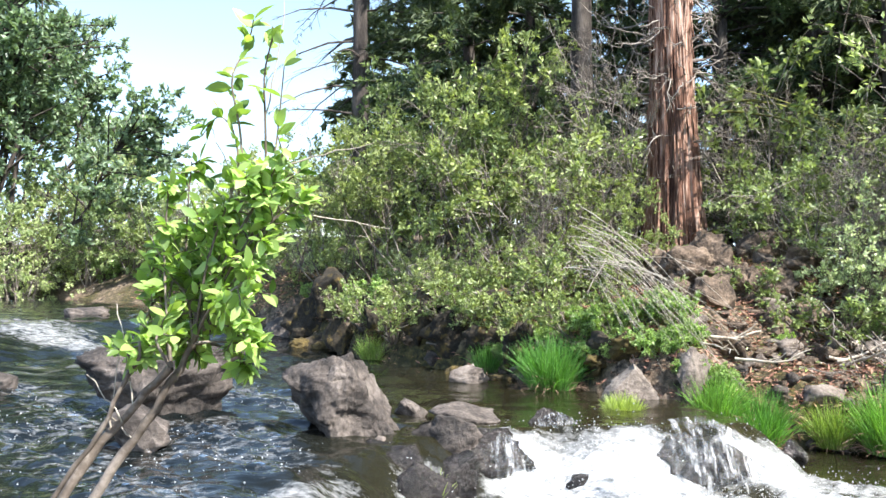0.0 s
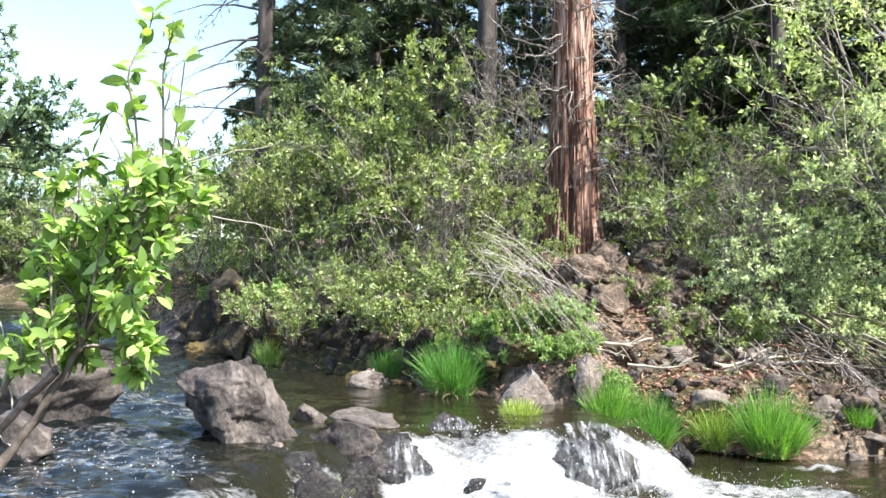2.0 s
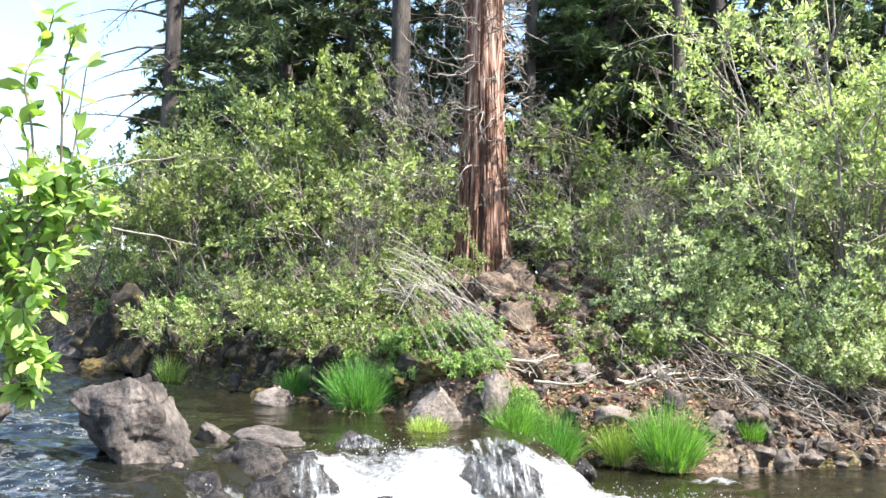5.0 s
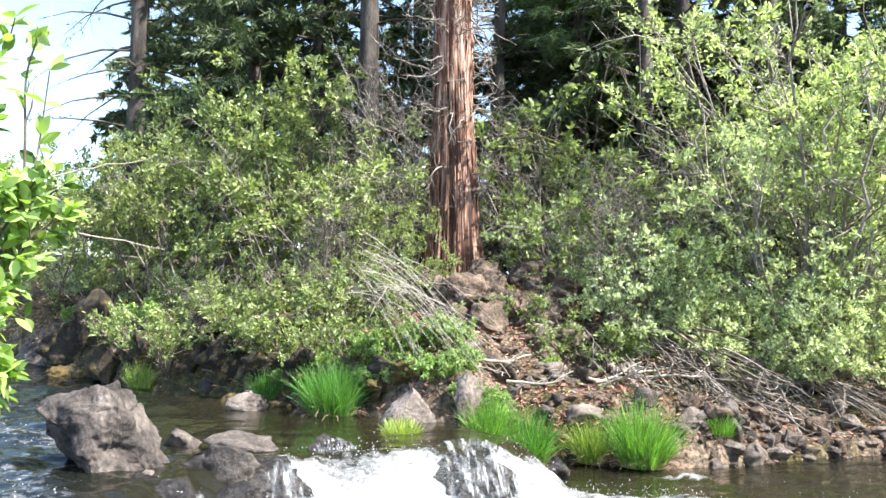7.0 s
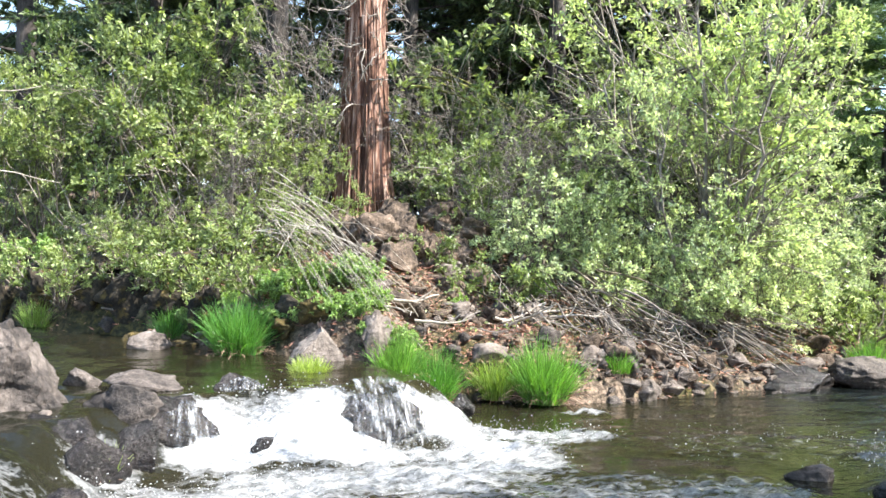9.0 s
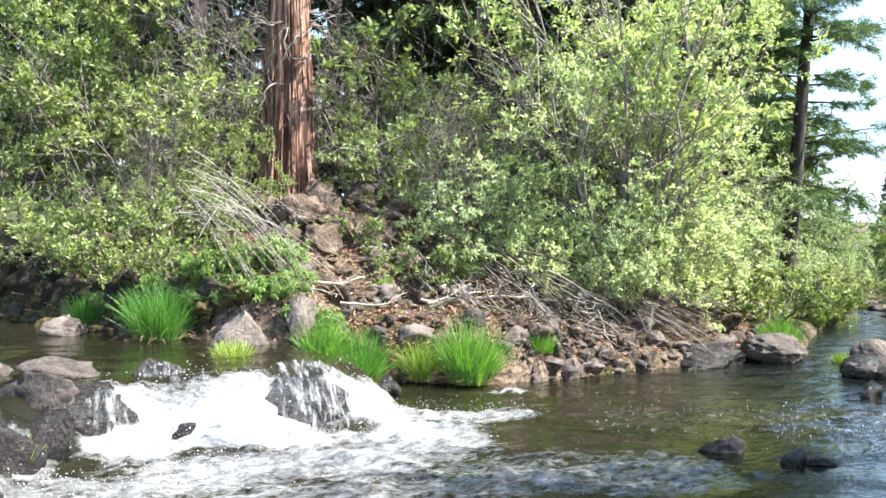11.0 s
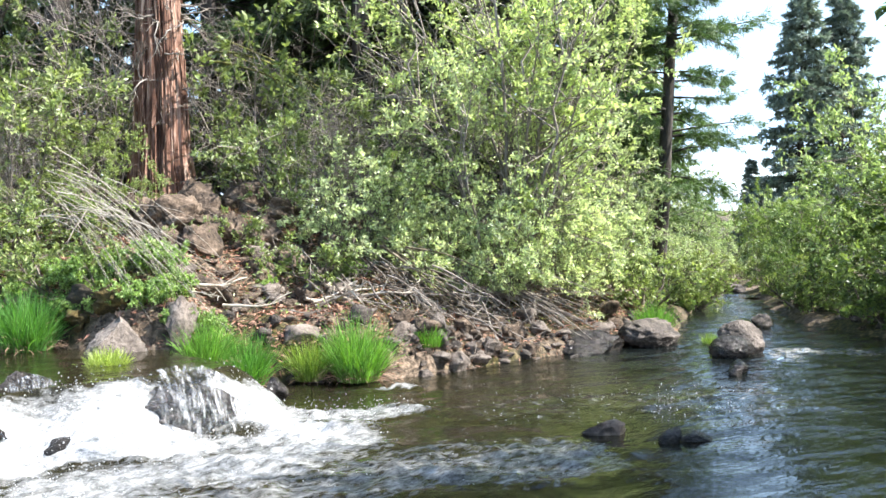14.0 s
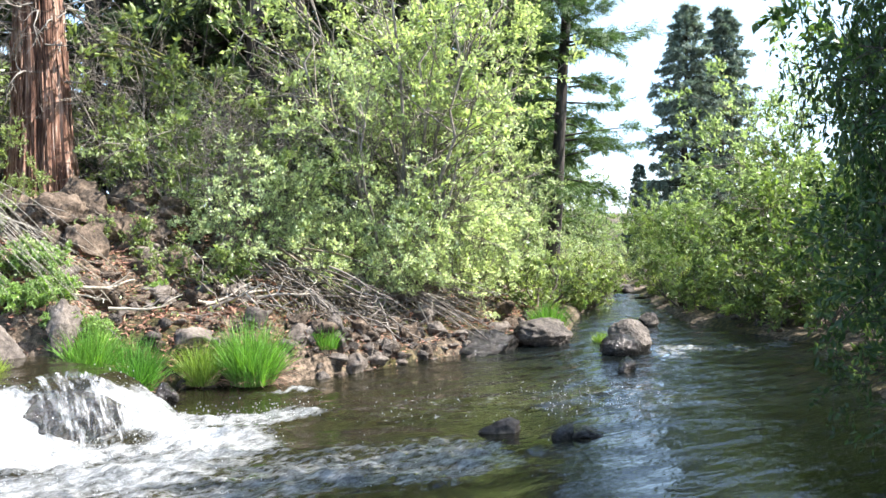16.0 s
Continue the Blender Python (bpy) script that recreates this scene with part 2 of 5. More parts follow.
def water_material():
    m, t = blank("creek_water")
    co = node(t, "ShaderNodeTexCoord").outputs["Object"]
    swirl = noise_tex(t, co, 1.1, 3)
    along = stretched(t, co, (0.8, 2.0, 1.5), (0, 0, radians(28)))
    w1, w2 = noise_tex(t, along, 1.6, 4, 0.52), noise_tex(t, along, 14.0, 2, 0.5)
    h = node(t, "ShaderNodeMath", {0: w2, 1: 0.07, 2: w1}, operation="MULTIPLY_ADD").outputs[0]
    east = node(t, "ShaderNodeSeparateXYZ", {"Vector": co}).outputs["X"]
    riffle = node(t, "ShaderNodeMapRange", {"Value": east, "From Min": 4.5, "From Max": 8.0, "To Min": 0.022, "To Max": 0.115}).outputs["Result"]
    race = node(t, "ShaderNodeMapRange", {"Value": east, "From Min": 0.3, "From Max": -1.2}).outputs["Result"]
    riffle = node(t, "ShaderNodeMath", {0: race, 1: 0.024, 2: riffle}, operation="MULTIPLY_ADD").outputs[0]
    relief = node(t, "ShaderNodeBump", {"Height": h, "Strength": 1.0, "Distance": riffle}).outputs[0]
    # murk painted darker downstream and in the race above the falls, to favour reflected sky
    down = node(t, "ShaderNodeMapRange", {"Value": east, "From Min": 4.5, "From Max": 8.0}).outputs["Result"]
    # deep follows X alone; the bed is no deeper there
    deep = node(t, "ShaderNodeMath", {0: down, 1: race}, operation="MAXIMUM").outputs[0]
    fres = node(t, "ShaderNodeFresnel", {"IOR": 1.33, "Normal": relief}).outputs[0]
    gloss = node(t, "ShaderNodeBsdfGlossy", {"Color": (1, 1, 1, 1), "Roughness": 0.06, "Normal": relief})
    clear = node(t, "ShaderNodeBsdfTransparent", {"Color": (0.42, 0.40, 0.26, 1)})
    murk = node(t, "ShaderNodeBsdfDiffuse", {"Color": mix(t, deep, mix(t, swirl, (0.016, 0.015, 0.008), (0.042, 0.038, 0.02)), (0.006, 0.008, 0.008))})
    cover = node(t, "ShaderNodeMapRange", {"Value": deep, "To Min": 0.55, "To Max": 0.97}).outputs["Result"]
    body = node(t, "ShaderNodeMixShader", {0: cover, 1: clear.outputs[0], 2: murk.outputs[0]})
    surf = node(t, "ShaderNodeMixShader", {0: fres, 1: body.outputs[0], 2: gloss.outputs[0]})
    att = node(t, "ShaderNodeAttribute")
    att.attribute_name = "foam"
    streak = noise_tex(t, stretched(t, co, (2.2, 4.6, 4.0), (0, 0, radians(32))), 3.2, 6, 0.66)
    fine = noise_tex(t, co, 26.0, 5, 0.7)
    level = node(t, "ShaderNodeMath", {0: streak, 1: 0.75, 2: node(t, "ShaderNodeMath", {0: fine, 1: 0.25}, operation="MULTIPLY").outputs[0]}, operation="MULTIPLY_ADD").outputs[0]
    need = node(t, "ShaderNodeMath", {0: 0.86, 1: att.outputs["Fac"]}, operation="SUBTRACT").outputs[0]
    over = node(t, "ShaderNodeMath", {0: level, 1: need}, operation="SUBTRACT").outputs[0]
    fac = node(t, "ShaderNodeMapRange", {"Value": over, "From Min": -0.1, "From Max": 0.3})
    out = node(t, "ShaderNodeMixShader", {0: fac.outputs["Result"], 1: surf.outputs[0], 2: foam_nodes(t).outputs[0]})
    node(t, "ShaderNodeOutputMaterial", {"Surface": out.outputs[0]})
    return m


def foam_material():
    m, t = blank("white_foam")
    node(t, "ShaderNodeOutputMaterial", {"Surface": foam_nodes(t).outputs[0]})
    return m


M_GROUND, M_WATER, M_FOAM, M_VEIL = ground_material(), water_material(), foam_material(), veil_material()


# ---- number noise and mesh helpers ----
def cell(i, j, k, seed):
    h = (i.astype(np.int64) * 374761393 + j.astype(np.int64) * 668265263 + k.astype(np.int64) * 1440662683 + seed * 974634777) & 0xFFFFFFFF
    h = ((h ^ (h >> 13)) * 1274126177) & 0xFFFFFFFF
    return ((h ^ (h >> 16)) & 0xFFFF) / 65535.0


def value_noise(p, seed=0):
    """Smooth noise in -1..1 at the rows of p."""
    f = np.floor(p)
    u = p - f
    u = u * u * (3 - 2 * u)
    i, j, k = f[:, 0], f[:, 1], f[:, 2]
    out = 0
    for a in (0, 1):
        for b in (0, 1):
            for c in (0, 1):
                w = (u[:, 0] if a else 1 - u[:, 0]) * (u[:, 1] if b else 1 - u[:, 1]) * (u[:, 2] if c else 1 - u[:, 2])
                out = out + w * cell(i + a, j + b, k + c, seed)
    return out * 2 - 1


def fbm(p, octaves=4, seed=0, gain=0.5):
    out, amp = 0, 1.0
    for o in range(octaves):
        out = out + amp * value_noise(p * 2.0 ** o + 17.3 * o, seed + o)
        amp *= gain
    return out


def smooth(a, b, x):
    u = np.clip((x - a) / (b - a), 0, 1)
    return u * u * (3 - 2 * u)


def make_mesh(name, verts, faces, material, shade_smooth=True):
    """A mesh from arrays: verts (n, 3) and a list of face arrays (m, 3) or (m, 4)."""
    me = bpy.data.meshes.new(name)
    faces = [np.asarray(f) for f in faces if len(f)]
    loops = np.concatenate([f.ravel() for f in faces])
    sizes = np.concatenate([np.full(len(f), f.shape[1]) for f in faces])
    starts = np.concatenate([[0], np.cumsum(sizes)[:-1]])
    me.vertices.add(len(verts))
    me.vertices.foreach_set("co", np.asarray(verts, np.float32).ravel())
    me.loops.add(len(loops))
    me.loops.foreach_set("vertex_index", loops.astype(np.int32))
    me.polygons.add(len(sizes))
    me.polygons.foreach_set("loop_start", starts.astype(np.int32))
    me.polygons.foreach_set("use_smooth", np.full(len(sizes), shade_smooth))
    me.update(calc_edges=True)
    me.materials.append(material)
    return me


def thing(name, label, category, group="", at=None, kind=""):
    ob = new(name)
    ob.empty_display_size = 0.1
    if at is not None:
        ob.matrix_basis = at
    return tagged(ob, label, category, group, kind)


def part(name, me, parent, label="", kind=""):
    ob = new(name, me)
    ob.parent = parent
    return tagged(ob, label, kind=kind) if label or kind else ob


class Soup:
    """Collects vertices and faces of many small pieces into one mesh."""

    def __init__(self):
        self.v, self.f3, self.f4, self.n = [], [], [], 0

    def add(self, v, f):
        self.v.append(v)
        (self.f3 if f.shape[1] == 3 else self.f4).append(f + self.n)
        self.n += len(v)

    def mesh(self, name, material, shade_smooth=True):
        faces = [np.concatenate(f) for f in (self.f3, self.f4) if f]
        return make_mesh(name, np.concatenate(self.v), faces, material, shade_smooth)


def unit(v):
    return v / np.maximum(np.linalg.norm(v, axis=-1, keepdims=True), 1e-9)


def tube(pts, radii, sides=5):
    """A tapered limb along pts."""
    pts, radii = np.asarray(pts, float), np.asarray(radii, float)
    d = unit(np.gradient(pts, axis=0))
    ref = np.array([0.0, 0.0, 1.0]) if abs(d[:, 2]).mean() < 0.8 else np.array([1.0, 0.0, 0.0])
    a = unit(np.cross(d, ref))
    b = np.cross(d, a)
    ang = np.arange(sides) * 2 * np.pi / sides
    ring = a[:, None] * np.cos(ang)[None, :, None] + b[:, None] * np.sin(ang)[None, :, None]
    v = (pts[:, None] + ring * radii[:, None, None]).reshape(-1, 3)
    k = len(pts)
    i = np.arange(k - 1)[:, None] * sides
    s = np.arange(sides)[None, :]
    n = (s + 1) % sides
    f = np.stack([i + s, i + n, i + sides + n, i + sides + s], -1).reshape(-1, 4)
    return v, f


def limb(rng, p, d, length, k, wobble, lift=0.0):
    """Points of a bending limb from p towards d."""
    pts, d = [np.array(p, float)], unit(np.array(d, float))
    for _ in range(k):
        d = unit(d + rng.normal(0, wobble, 3) + np.array([0, 0, lift]))
        pts.append(pts[-1] + d * length / k)
    return np.array(pts)


def along(pts, u):
    """Points at the fractions u of a polyline, and its directions there."""
    x = np.asarray(u) * (len(pts) - 1)
    i = np.minimum(x.astype(int), len(pts) - 2)
    w = (x - i)[:, None]
    return pts[i] * (1 - w) + pts[i + 1] * w, unit(pts[i + 1] - pts[i])


def leaf_blades(p, d, n, length, width, fold=0.25, fine=False):
    """Leaves at p that point along d with the upper side to n: folded along the midrib; fine ones have a rounded outline and a bent tip."""
    d = unit(d)
    s = unit(np.cross(d, n))
    n = np.cross(s, d)
    L, W = np.asarray(length)[:, None], np.asarray(width)[:, None]
    if fine == 2:
        mids = [p + d * L * u - n * L * 0.16 * u * u for u in (0.0, 0.27, 0.55, 0.8, 1.0)]
        rims = [[p + d * L * u + s * W * w * k - n * L * 0.16 * u * u + n * W * fold * w for u, w in ((0.22, 0.36), (0.5, 0.5), (0.78, 0.32))] for k in (1, -1)]
        v = np.stack(mids + rims[0] + rims[1], 1)
        f = np.array([[0, 5, 1], [1, 5, 6], [1, 6, 2], [2, 6, 7], [2, 7, 3], [3, 7, 4], [0, 1, 8], [1, 9, 8], [1, 2, 9], [2, 10, 9], [2, 3, 10], [3, 4, 10]])
    elif fine == 3:
        v = np.stack([p - s * W * 0.5, p + s * W * 0.5, p + d * L], 1)
        f = np.array([[0, 1, 2]])
    elif not fine:
        v = np.stack([p, p + d * L * 0.45 + s * W * 0.5 + n * W * fold, p + d * L, p + d * L * 0.45 - s * W * 0.5 + n * W * fold], 1)
        f = np.array([[0, 1, 2], [0, 2, 3]])
    else:
        v = np.stack([p, p + d * L * 0.25 + s * W * 0.38 + n * W * fold * 0.8, p + d * L * 0.6 + s * W * 0.46 + n * W * fold,
                      p + d * L * 0.97 - n * L * 0.12, p + d * L * 0.6 - s * W * 0.46 + n * W * fold,
                      p + d * L * 0.25 - s * W * 0.38 + n * W * fold * 0.8, p + d * L * 0.5 + n * L * 0.02], 1)
        f = np.array([[0, 1, 6], [1, 2, 6], [2, 3, 6], [3, 4, 6], [4, 5, 6], [5, 0, 6]])
    k = v.shape[1]
    return v.reshape(-1, 3), (f[None] + (np.arange(len(p)) * k)[:, None, None]).reshape(-1, 3)


SUNV = np.array(sun_way)

# ---- the creek: banks, levels, bed ----
# waterline of the far bank and of the near bank, from upstream to downstream
FAR = np.array([(-70, 75), (-40, 46), (-20, 31), (-8.1, 21.3), (-4.6, 17.5), (-3.0, 14.8), (-1.2, 12.1), (0.8, 10.4), (1.4, 9.4), (1.9, 8.8),
                (2.5, 8.4), (3.0, 8.35), (3.8, 8.2), (4.4, 7.9), (5.4, 7.8), (6.3, 7.9), (7.7, 8.0), (9.2, 8.2), (10.1, 8.4), (12.9, 10.4), (17.1, 13.3), (20.4, 15.5), (45, 34.5), (90, 66)])
NEAR = np.array([(-70, 62), (-30, 28), (-16, 18.5), (-9, 10.5), (-5, 4.6), (-2.5, 3.1), (-1.0, 2.7), (0.5, 1.8), (3, 1.4), (6.0, 1.2), (7.2, 2.3), (9.0, 3.5),
                 (11.8, 5.3), (12.5, 6.8), (13.3, 8.4), (15.2, 10.1), (18.9, 13.1), (21.6, 15.5), (45, 31.5), (90, 61)])
# the edge over which the water falls
LIP = np.array([(-3.6, 2.0), (-2.2, 3.4), (-1.3, 5.0), (-0.45, 6.15), (0.35, 6.7), (0.95, 6.95), (1.4, 6.72), (1.75, 6.85), (2.05, 7.0), (2.4, 6.98), (2.65, 7.15), (2.65, 7.6), (2.45, 8.2), (2.4, 8.8), (2.6, 9.6), (5.0, 60.0)])


def line_distance(x, y, line):
    best = np.full(x.shape, 1e9)
    for (ax, ay), (bx, by) in zip(line[:-1], line[1:]):
        ux, uy = bx - ax, by - ay
        u = np.clip(((x - ax) * ux + (y - ay) * uy) / (ux * ux + uy * uy), 0, 1)
        best = np.minimum(best, np.hypot(x - ax - u * ux, y - ay - u * uy))
    return best


def inside(x, y, ring):
    out = np.zeros(x.shape, bool)
    for (ax, ay), (bx, by) in zip(ring, np.roll(ring, -1, 0)):
        if ay != by:
            out ^= ((ay > y) != (by > y)) & (x < (bx - ax) * (y - ay) / (by - ay) + ax)
    return out


RIVER = np.concatenate([FAR, NEAR[::-1]])
UPSTREAM = np.concatenate([LIP, [(-90, 90), (-90, 0)]])
BEYOND = np.concatenate([FAR, [(90, 400), (-400, 400), (-400, 75)]])


def water_level(x, y):
    v = -(x + 2.5) * 0.75 + (y - 7.5) * 0.66
    up = 0.45 + np.interp(v, (0, 4.5, 6.3, 30, 80), (0, 0.17, 0.53, 0.75, 1.6))
    s = line_distance(x, y, LIP) * np.where(inside(x, y, UPSTREAM), 1, -1)
    spread = 0.55 + 1.8 * smooth(0.0, -1.6, x) + 4.0 * smooth(8.6, 11.5, y)
    low = np.interp(np.hypot(x, y), (0, 13, 30, 90), (0, 0, -0.35, -1.6))
    return low + (up - low) * smooth(-spread, 0.08, s), s


def ground_z(x, y, grain=True):
    x, y = np.asarray(x, float), np.asarray(y, float)
    w, _ = water_level(x, y)
    wet, far = inside(x, y, RIVER), inside(x, y, BEYOND)
    df, dn = line_distance(x, y, FAR), line_distance(x, y, NEAR)
    steep = smooth(6.4, 4.4, x) * smooth(-6, -1.5, x)
    bank = np.interp(df, (0, 0.15, 0.6, 1.5, 3, 5, 12, 40, 300), (-0.05, 0.16, 0.34, 0.7, 1.3, 1.85, 2.2, 3.2, 10)) + steep * np.interp(df, (0, 0.12, 0.5, 2, 5), (0, 0.22, 0.35, 0.25, 0))
    shore = np.interp(dn, (0, 0.3, 2, 10, 60, 300), (-0.03, 0.12, 0.3, 1.0, 3, 10))
    bed = -0.12 - 0.38 * smooth(0, 1.6, np.minimum(df, dn))
    top = np.where(far, np.maximum(w, np.interp(df, (0, 4), (-9, 0.0))), w)
    z = top + np.where(wet, bed, np.where(far, bank, shore))
    if grain:
        p = np.stack([x, y, np.zeros_like(x)], -1).reshape(-1, 3)
        lump = (fbm(p * 0.9, 4, 3) * 0.10 + fbm(p * 5.0, 3, 9) * 0.035).reshape(x.shape)
        z = z + lump * np.where(wet, 0.7, smooth(0, 0.8, np.minimum(df, dn)) * 1.1 + 0.15)
    return z


def gz(x, y):
    return float(ground_z(np.array([float(x)]), np.array([float(y)]))[0])


def axis(lo, hi, step, reach, grow=1.16):
    a = list(np.arange(lo, hi + step / 2, step))
    s = step
    while a[-1] < reach:
        s *= grow
        a.append(a[-1] + s)
    s = step
    while a[0] > -reach:
        s *= grow
        a.insert(0, a[0] - s)
    return np.array(a)


def grid(xs, ys):
    X, Y = np.meshgrid(xs, ys, indexing="ij")
    i = np.arange((len(xs) - 1) * len(ys)).reshape(-1, len(ys))[:, :-1].ravel()
    return X, Y, np.stack([i, i + len(ys), i + len(ys) + 1, i + 1], -1)


X, Y, F = grid(axis(-6, 13, 0.13, 2500), axis(0, 16, 0.13, 2500))
Z = ground_z(X, Y)
ground = new("ground", make_mesh("ground", np.stack([X, Y, Z], -1).reshape(-1, 3), [F], M_GROUND))
tagged(ground, "brown creek bank of soil, needles and moss", "ground", kind="structure")

# where the water runs white: broad falls, then streaks carried downstream
FALLS = [((0.75, 6.4), (1.1, 6.55), (1.4, 6.5), (1.9, 6.2), 0.33, 0.66), ((2.4, 6.75), (2.75, 6.7), (2.8, 6.3), (2.3, 6.15), 0.22, 0.66), ((0.85, 5.8), (1.3, 5.75), (2.2, 5.65), (3.0, 5.9), 0.40, 0.48),
         ((2.7, 6.9), (3.2, 6.72), (3.6, 6.55), (4.1, 6.35), 0.17, 0.44), ((0.3, 5.0), (1.6, 4.85), (2.8, 4.75), (4.2, 4.5), 0.45, 0.38),
         ((2.8, 7.75), (3.5, 7.6), (4.0, 7.45), (4.5, 7.3), 0.10, 0.44)]
FALLS += [((-6.3, 12.5), (-5.6, 12.1), (-5.0, 11.8), (-4.2, 11.6), 0.35, 0.42),
         ((-8.4, 14.2), (-7.4, 13.7), (-6.5, 13.1), (-5.4, 12.3), 0.35, 0.34), ((-3.6, 10.4), (-2.9, 9.4), (-2.0, 8.6), (-1.2, 8.0), 0.35, 0.27),
         ((-4.4, 8.6), (-3.6, 7.9), (-3.4, 7.2), (-3.0, 6.6), 0.40, 0.27), ((-2.2, 6.9), (-1.8, 6.5), (-1.6, 6.1), (-1.0, 5.5), 0.45, 0.27),
         ((-3.4, 6.4), (-2.6, 5.6), (-2.0, 5.0), (-1.2, 4.4), 0.45, 0.27), ((9.6, 6.3), (10.2, 6.4), (11.0, 5.9), (11.6, 5.6), 0.25, 0.36),
         ((4.6, 5.9), (5.4, 5.6), (6.2, 5.3), (7.0, 5.0), 0.6, 0.22), ((-0.6, 5.4), (-0.9, 5.0), (-0.5, 4.6), (0.4, 4.3), 0.3, 0.36), ((-0.15, 5.9), (0.05, 5.7), (0.35, 5.6), (0.9, 5.6), 0.22, 0.4)]


def foaminess(x, y):
    p = np.stack([x.ravel(), y.ravel(), np.zeros(x.size)], -1)
    wob = (fbm(p * 1.7, 3, 21) * 0.22).reshape(x.shape)
    out = np.full(x.shape, 0.04)
    for a, b, c, d, wide, much in FALLS:
        dist = line_distance(x, y, np.array([a, b, c, d])) + wob
        out = np.maximum(out, much * smooth(wide * 2.3, wide * 0.35, dist))
    return out


xs = np.unique(np.concatenate([axis(-3.2, 5.4, 0.045, 9, 1.08), axis(-8, 12, 0.3, 95, 1.2)]))
ys = np.unique(np.concatenate([axis(4.0, 8.8, 0.045, 18, 1.08), axis(0, 18, 0.3, 80, 1.2)]))
xs, ys = xs[np.concatenate([[True], np.diff(xs) > 0.012])], ys[np.concatenate([[True], np.diff(ys) > 0.012])]
ys = ys[ys > 0]
X, Y, F = grid(xs, ys)
Z, S = water_level(X, Y)
foam = foaminess(X, Y)
P = np.stack([X, Y, Z * 0], -1).reshape(-1, 3)
flow = P @ np.array([[math.cos(0.5), math.sin(0.5), 0], [-math.sin(0.5), math.cos(0.5), 0], [0, 0, 1]])
calm = np.clip(foam * 2 + 0.15, 0, 1)
Z = Z + (fbm(flow * (1.6, 3.2, 1), 3, 5).reshape(X.shape) * 0.03 * calm + np.abs(fbm(flow * (5, 9, 1), 3, 6)).reshape(X.shape) * 0.055 * np.clip(foam * 2 - 0.1, 0, 1))
Z = Z + smooth(0.4, -0.8, X) * fbm(flow * (3.0, 7.0, 1), 3, 8).reshape(X.shape) * 0.035
keep = (inside(X, Y, RIVER) | (line_distance(X, Y, FAR) < 0.5) | (line_distance(X, Y, NEAR) < 0.5)).ravel()
F = F[keep[F].all(1)]
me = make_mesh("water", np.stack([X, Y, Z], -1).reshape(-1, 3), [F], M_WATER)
att = me.attributes.new("foam", "FLOAT", "POINT")
att.data.foreach_set("value", foam.ravel().astype(np.float32))
water = tagged(new("water", me), "dark green creek water with white rapids", "water", kind="structure")

# ---- rocks ----
SPHERES = {}


def sphere(level):
    if level not in SPHERES:
        bm = bmesh.new()
        bmesh.ops.create_icosphere(bm, subdivisions=level, radius=1.0)
        SPHERES[level] = (np.array([v.co[:] for v in bm.verts]), np.array([[v.index for v in f.verts] for f in bm.faces]))
        bm.free()
    return SPHERES[level]


def rock_mesh(name, seed, size, material, level=4, cuts=9, lumps=0.14, lean=(0, 0), planes=()):
    """A broken boulder: a ball planed off by flat breaks, then roughened. Its base lies at z = 0 and sinks a little below."""
    rng = np.random.default_rng(seed)
    v, f = sphere(level)
    v = v.copy()
    breaks = [(unit(np.array(n)), c) for n, c in planes] + [(unit(rng.normal(0, 1, 3) * (1, 1, 0.8)), rng.uniform(0.42, 0.8)) for _ in range(cuts)]
    for n, c in breaks:
        over = np.maximum(v @ n - c, 0)
        v -= over[:, None] * n * 0.97
    r = 1 + lumps * 0.8 * fbm(v * 1.4 + seed, 3, seed) + lumps * 0.5 * fbm(v * 3.6 + seed, 3, seed + 5) - lumps * 0.5 * np.abs(fbm(v * 2.6 + seed, 3, seed + 9))
    r = r + (0.035 * fbm(v * 8 + seed, 3, seed + 11) if level > 3 else 0)
    if level > 4:
        r = r - 0.05 * np.exp(-(fbm(v * 2.0 + seed * 1.7, 3, seed + 21) / 0.07) ** 2) - 0.03 * np.exp(-(fbm(v * 4.1 + seed, 3, seed + 23) / 0.08) ** 2)
    if level > 4:
        r = r - 0.06 * np.abs(fbm(v * 5.0 + seed, 3, seed + 31)) - 0.03 * np.abs(fbm(v * 13.0 + seed, 2, seed + 37))
    v = v * r[:, None]
    v = (v - (v.max(0) + v.min(0)) / 2) / (v.max(0) - v.min(0)) * np.array(size)
    v[:, 2] += size[2] * 0.5
    v[:, 0] += v[:, 2] * lean[0]
    v[:, 1] += v[:, 2] * lean[1]
    v[:, 2] = np.where(v[:, 2] < size[2] * 0.2, v[:, 2] - size[2] * 0.18, v[:, 2])
    return make_mesh(name, v, [f], material, level > 2)


def rock(x, y, z, wide, high, seed, material, label, deep=0.8, turn=0.0, lean=(0, 0), level=4, cuts=9, name="boulder", group="", lumps=0.16, planes=()):
    me = rock_mesh(name, seed, (wide * 1.06, wide * deep, high * 1.1), material, level, cuts, lumps, lean, planes)
    ob = tagged(new(name, me), label, "rock", group)
    ob.matrix_basis = pose(x, y + wide * deep * 0.3, z - 0.03, 0, 0, turn)
    return ob


